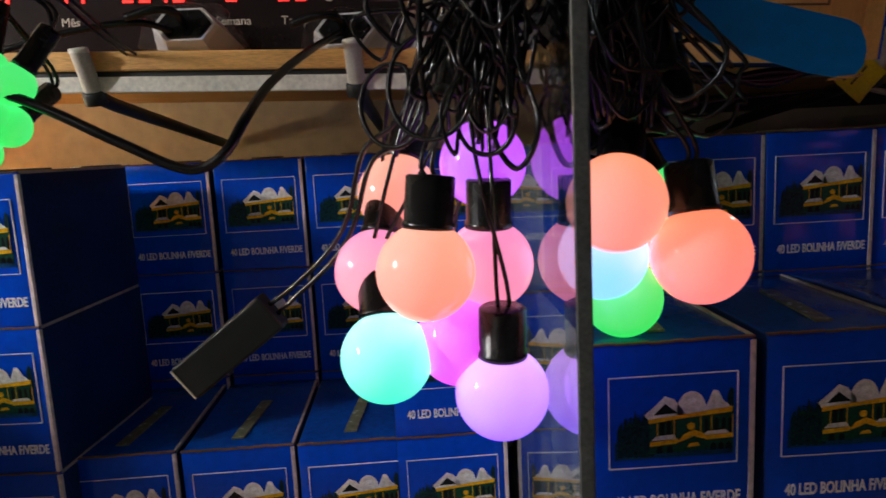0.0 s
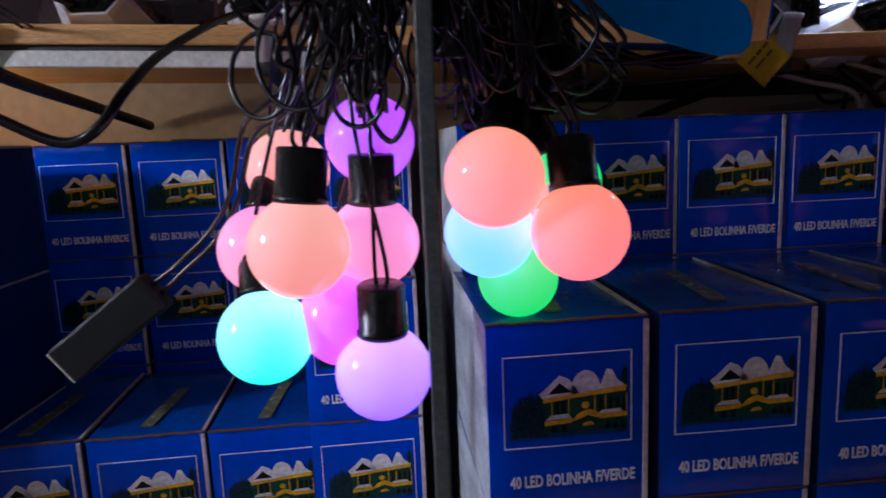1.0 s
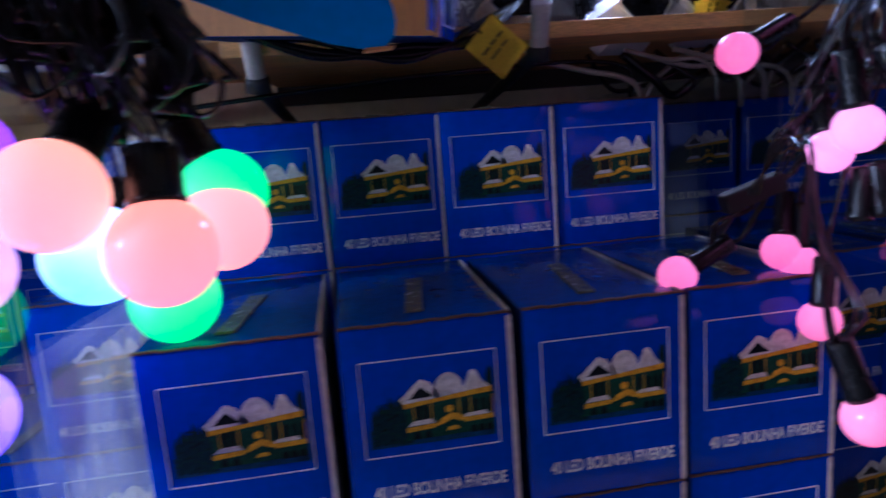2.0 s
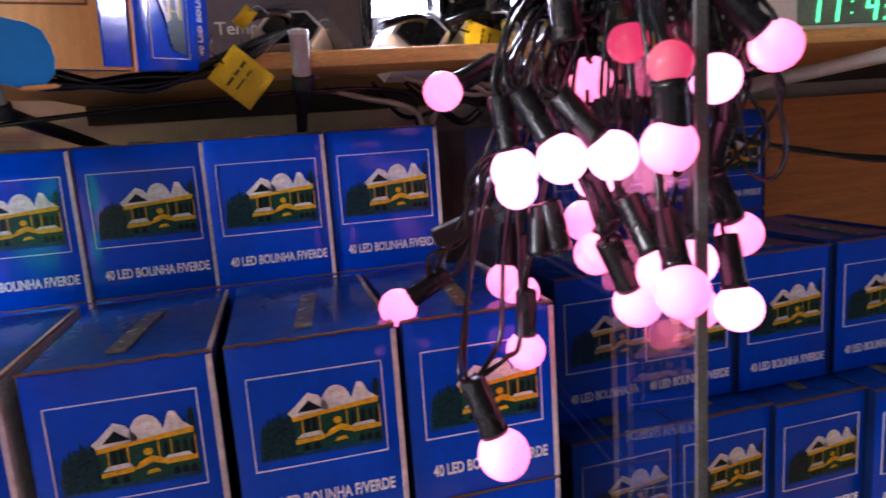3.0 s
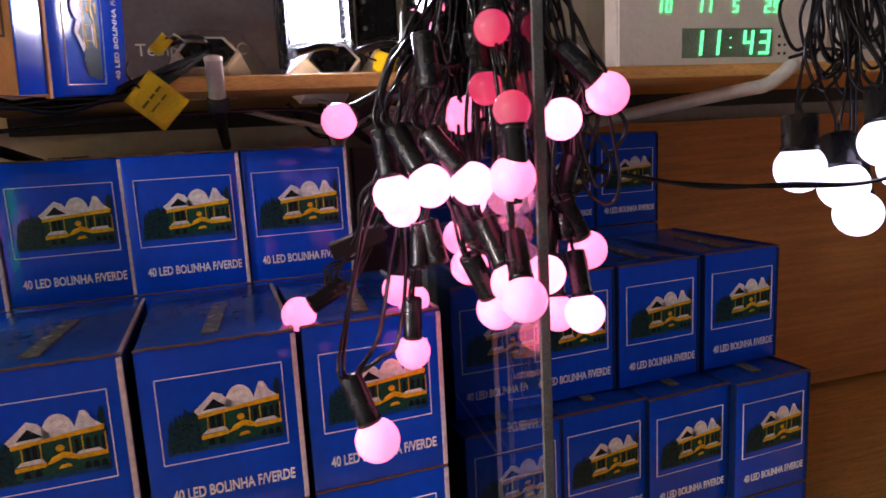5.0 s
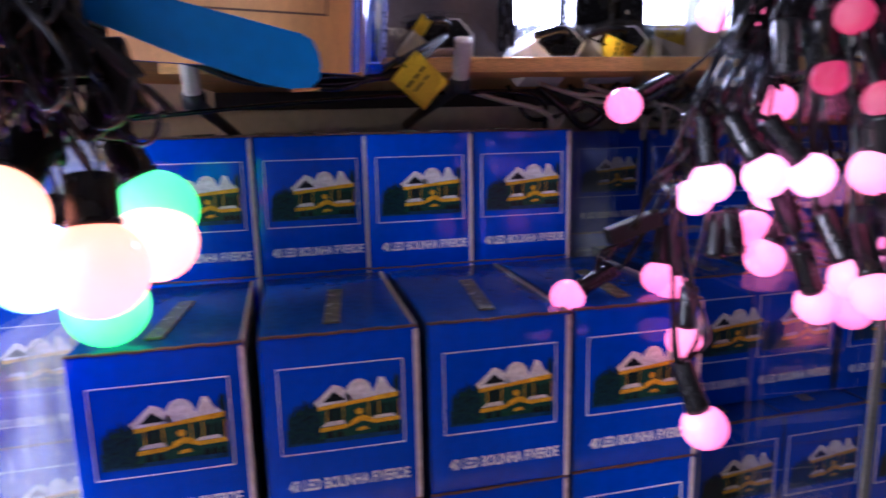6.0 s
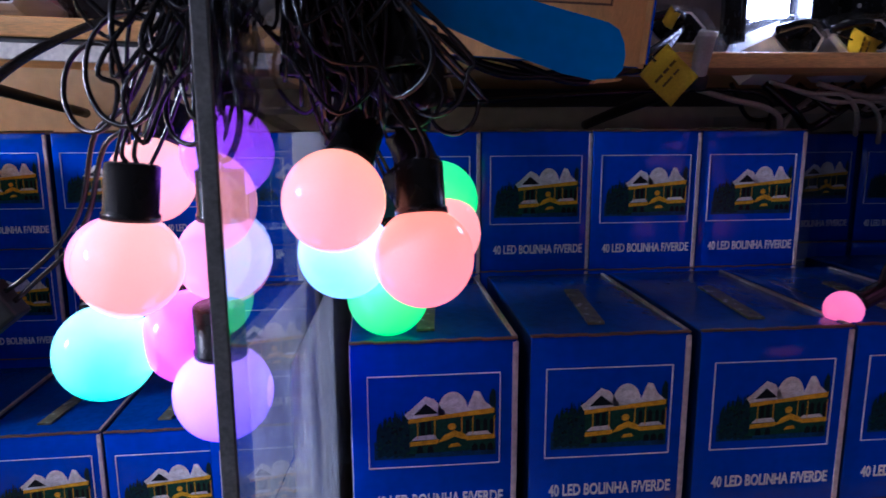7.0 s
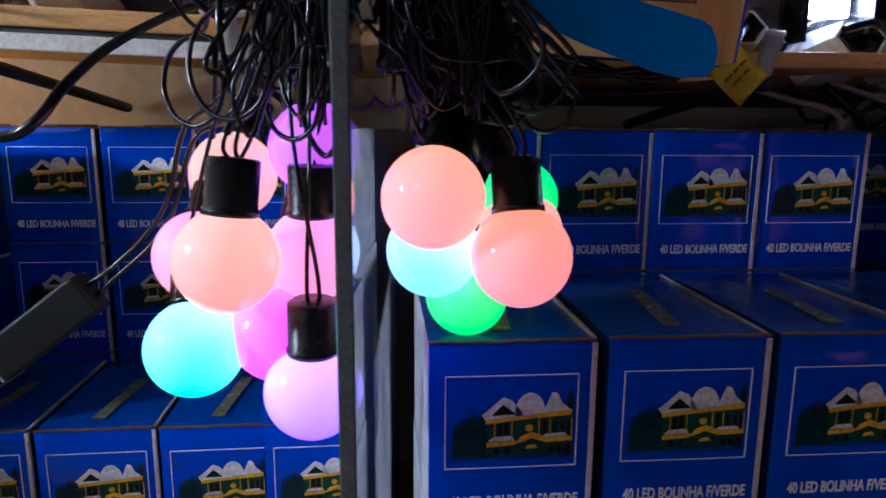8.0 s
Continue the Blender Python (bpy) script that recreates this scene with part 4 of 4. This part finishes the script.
c4 = clock("digital_clock", 1.44, 0.752, 0.510, 0.17, 0.17, CLOCK_WHITE, CLOCK_WHITE, "white digital clock beside a larger one, on the shelf")
part("window", box(-0.07, 0.02, -0.0038, -0.002, 0.03, 0.062, 0.0005), CLOCK_WINDOW, c4, "grey display window")

lamp = thing("led_lamp", "bright white lit LED lamp standing on the shelf", "lamp", pose(0.578, 0.705, 0.511))
part("base", box(-0.03, 0.03, -0.02, 0.03, 0, 0.012, 0.003), BLACK_PLASTIC, lamp)
part("back", box(-0.042, 0.042, 0.0, 0.02, 0.012, 0.16, 0.004), BLACK_PLASTIC, lamp)
part("diffuser", box(-0.027, 0.027, -0.008, -0.0005, 0.042, 0.15, 0.003), LAMP_WHITE, lamp, "glowing white diffuser")
# Black plates added beside the diffuser to block its sideways light.
for k in (-1, 1):
    part("cheek", box(0.036 * k - 0.003, 0.036 * k + 0.003, -0.038, -0.0005, 0.014, 0.16, 0.001), BLACK_PLASTIC, lamp)
for x, w, h in ((0.655, 0.05, 0.2), (0.715, 0.045, 0.2)):
    b = thing("boxed_device", "black electrical device standing on the shelf", "device", pose(x, 0.73, 0.511))
    part("case", box(-w / 2, w / 2, 0, 0.06, 0, h, 0.004), BLACK_PLASTIC, b)
    for k in range(5):
        part("screw", lathe([(0, 0.001), (0.002, 0.0008), (0.0026, 0)], 10), STEEL, b, "", along((-w * 0.3, -0.0005, 0.03 + 0.03 * k), (0, -1, 0)))
for x, h in ((0.775, 0.2), (0.805, 0.2)):
    b = thing("rolled_tube", "pale cardboard-coloured tube standing on the shelf", "tube", pose(x, 0.75, 0.511))
    part("roll", lathe([(0, 0), (0.013, 0), (0.013, h), (0.011, h), (0.011, h - 0.02), (0, h - 0.02)], 20), CLOCK_WHITE, b)
bag = thing("plastic_bag", "crumpled clear plastic bag beside the white clock", "plastic bag", pose(0.90, 0.715, 0.511))
bmb = box(-0.05, 0.05, 0, 0.05, 0, 0.12, 0.01)
bmesh.ops.subdivide_edges(bmb, edges=list(bmb.edges), cuts=3, use_grid_fill=True)
for v in bmb.verts:
    v.co += 0.008 * Vector(noise.noise_vector(v.co * 40)) * (1 if v.co.z > 0.01 else 0)
part("film", bmb, FILM, bag).visible_shadow = False
socket_outlet(0.86, 0.665, 0.530, -8, False)

# yellow tags on cords
def price_tag(x, y, z, turn, lean, w=0.036, h=0.042, label="yellow paper price tag hanging askew from a cord", printed=True):
    t = thing("price_tag", label, "tag", pose(x, y, z, lean, turn, 0), "yellow tags")
    bm = bmesh.new()
    nx, nz = 6, 6
    grid = [[bm.verts.new((-w / 2 + w * i / nx, 0.0018 * math.sin(3.0 * i / nx) + 0.001 * math.sin(4 * j / nz), -h * j / nz)) for i in range(nx + 1)] for j in range(nz + 1)]
    for j in range(nz):
        for i in range(nx):
            bm.faces.new((grid[j][i], grid[j + 1][i], grid[j + 1][i + 1], grid[j][i + 1])).smooth = True
    bmesh.ops.solidify(bm, geom=list(bm.faces), thickness=0.0005)
    part("paper", bm, TAG, t)
    for k, (x0, x1) in enumerate(((-0.36, -0.12), (-0.06, 0.10), (0.16, 0.34), (-0.30, 0.02), (0.08, 0.26)) if printed else ()):
        row = -h * (0.40 if k < 3 else 0.58)
        part("print_bar", box(x0 * w, x1 * w, -0.0014, -0.0004, row, row + 0.0022 - 0.0006 * (k > 2)), TAG_INK, t, "faded dark print")
    part("cord", tube([(0, 0, -0.003), (0.001, 0.004, 0.008), (0.004, 0.012, 0.014), (0.012, 0.02, 0.018)], 0.0009), CABLE, t)
    return t


price_tag(0.409, 0.549, 0.4965, -48, 4, 0.0335, 0.039)
price_tag(0.436, 0.575, 0.540, 38, -30, 0.011, 0.022, "small folded yellow tag end on a cord", False)
price_tag(0.628, 0.628, 0.523, -76, 25, 0.022, 0.050, "yellow paper tag lying on the shelf edge")
price_tag(0.692, 0.640, 0.543, -79, 22, 0.020, 0.050, "yellow paper tag beside the outlets")

# opened carton on the upper shelf
oc = thing("opened_carton", "opened blue carton lying on its side, flap hanging out", "carton", None)
zaxis = Vector((-0.2323, -0.9685, -0.0893)).normalized()
xaxis = Vector((0.0640, -0.1069, 0.9922))
xaxis = (xaxis - zaxis * xaxis.dot(zaxis)).normalized()
yaxis = zaxis.cross(xaxis)
oc.matrix_basis = Matrix.Translation((0.4011, 0.5804, 0.5450)) @ Matrix((xaxis, yaxis, zaxis)).transposed().to_4x4()
mid = BH - 0.0225 - FH / 2
part("body", BODY, None, oc)
part("outline", LINE, None, oc, "thin white printed frame", pose(0, -0.0006, mid))
part("picture", PICTURE, None, oc, "printed picture of a snowy lit house", pose(0, -0.0012, mid))
part("caption", CAPTION, None, oc, "white printed capital letters", pose(0.003, -0.0008, mid - FH / 2 - 0.0250))
part("inner_board", box(-BW / 2 + 0.001, BW / 2 - 0.001, 0.001, BD - 0.002, BH + 0.002, BH + 0.004), CARTON_BROWN, oc, "bare brown cardboard inside of the lid")
side_flap = part("side_flap", box(-BW / 2 + 0.003, BW / 2 - 0.003, 0.0002, 0.0014, BH + 0.003, BH + 0.038), CARTON, oc, "blue side flap folded outwards")
part("lining", box(-BW / 2 + 0.003, BW / 2 - 0.003, 0.0016, 0.0024, BH + 0.005, BH + 0.038), CARTON_BROWN, side_flap, "bare brown cardboard lining")
part("fold", box(-0.012, 0.05, 0.0245, 0.0260, BH + 0.0041, BH + 0.0046), BOARD_BROWN, oc, "dark crease in the cardboard")
part("fold", box(-0.0135, -0.012, 0.0245, 0.16, BH + 0.0041, BH + 0.0046), BOARD_BROWN, oc, "dark crease in the cardboard")
part("end_edge", box(-BW / 2, BW / 2, -0.001, 0.002, BH + 0.0005, BH + 0.0045), CARTON_BROWN, oc, "brown cut cardboard edge")
inv = oc.matrix_basis.inverted()
flap = plate([(0.110, 0.5500), (0.175, 0.5235), (0.256, 0.4890), (0.300, 0.4735), (0.319, 0.4695), (0.331, 0.4705), (0.3360, 0.4755), (0.3375, 0.4840), (0.3365, 0.4910), (0.3330, 0.4990), (0.3265, 0.5030), (0.243, 0.5250), (0.150, 0.5520)], 0.0014)
part("tuck_flap", flap, FLAP_BLUE, oc, "bright blue rounded tuck flap", inv @ pose(0, 0.4005, 0))
part("cut_edge", plate([(0.318, 0.4680), (0.334, 0.4690), (0.336, 0.4705), (0.320, 0.4700)], 0.010), CARTON_BROWN, oc, "", inv @ pose(0, 0.3995, 0))

# long cables under and along the shelf
def loose_cable(pts, r, label="loose black power cable hanging from the shelf"):
    c = thing("power_cable", label, "cable", None, "loose cables")
    part("cord", tube(pts, r, 10, 8), CABLE, c)


loose_cable([(-0.246, 0.373, 0.499), (-0.189, 0.397, 0.485), (-0.124, 0.397, 0.453), (-0.090, 0.397, 0.436), (-0.072, 0.397, 0.434), (-0.056, 0.397, 0.444), (-0.048, 0.415, 0.464), (-0.041, 0.462, 0.491), (-0.026, 0.538, 0.523), (-0.012, 0.635, 0.553)], 0.0033)
loose_cable([(-0.32, 0.60, 0.545), (-0.25, 0.61, 0.562), (-0.20, 0.622, 0.568), (-0.176, 0.64, 0.562)], 0.0032)
for a, b in ((0, 0), (0.006, -0.004), (-0.004, 0.008)):
    loose_cable([(0.10, 0.46, 0.55 + b), (0.20, 0.50, 0.51 + a), (0.28, 0.53, 0.487 + b), (0.35, 0.55, 0.482 + a), (0.41, 0.57, 0.495 + b), (0.465, 0.63, 0.533)], 0.0032, "black power cable slung below the shelf edge")
loose_cable([(0.16, 0.60, 0.455), (0.28, 0.62, 0.466), (0.40, 0.64, 0.474), (0.52, 0.66, 0.478), (0.575, 0.67, 0.470), (0.583, 0.68, 0.445), (0.584, 0.69, 0.43)], 0.0022, "thin black cable under the shelf")
for k in range(9):
    r = random.Random(70 + k)
    x = 0.60 + 0.035 * k
    loose_cable([(x - 0.06, 0.68, 0.485), (x - 0.03, 0.68 + r.uniform(-0.02, 0.02), 0.455 + r.uniform(-0.01, 0.01)), (x, 0.69, 0.452 + r.uniform(-0.012, 0.014)), (x + 0.03, 0.68, 0.462), (x + 0.07, 0.68, 0.487)], r.uniform(0.002, 0.0045), "tangled black cable under the shelf")
loose_cable([(1.10, 0.57, 0.51), (1.14, 0.56, 0.518), (1.17, 0.55, 0.510), (1.15, 0.555, 0.495), (1.18, 0.54, 0.49)], 0.002, "thin black cable looped over a hanger arm")


def beige_cable(pts, r):
    c = thing("power_cable", "beige cable tangled under the shelf", "cable", None, "loose cables")
    part("cord", tube(pts, r, 8, 8), TAN_CABLE, c)


for k, (x, z) in enumerate(((0.640, 0.478), (0.665, 0.470), (0.690, 0.476), (0.560, 0.472), (0.720, 0.468))):
    r = random.Random(90 + k)
    beige_cable([(x - 0.07, 0.66, z + 0.008), (x - 0.03, 0.655, z - 0.004), (x, 0.65, z - r.uniform(0.004, 0.012)), (x + 0.02, 0.655, z - 0.022), (x + 0.028, 0.665, z - 0.045), (x + 0.045, 0.68, z - 0.020), (x + 0.09, 0.69, z + 0.012)], r.uniform(0.0022, 0.0036))
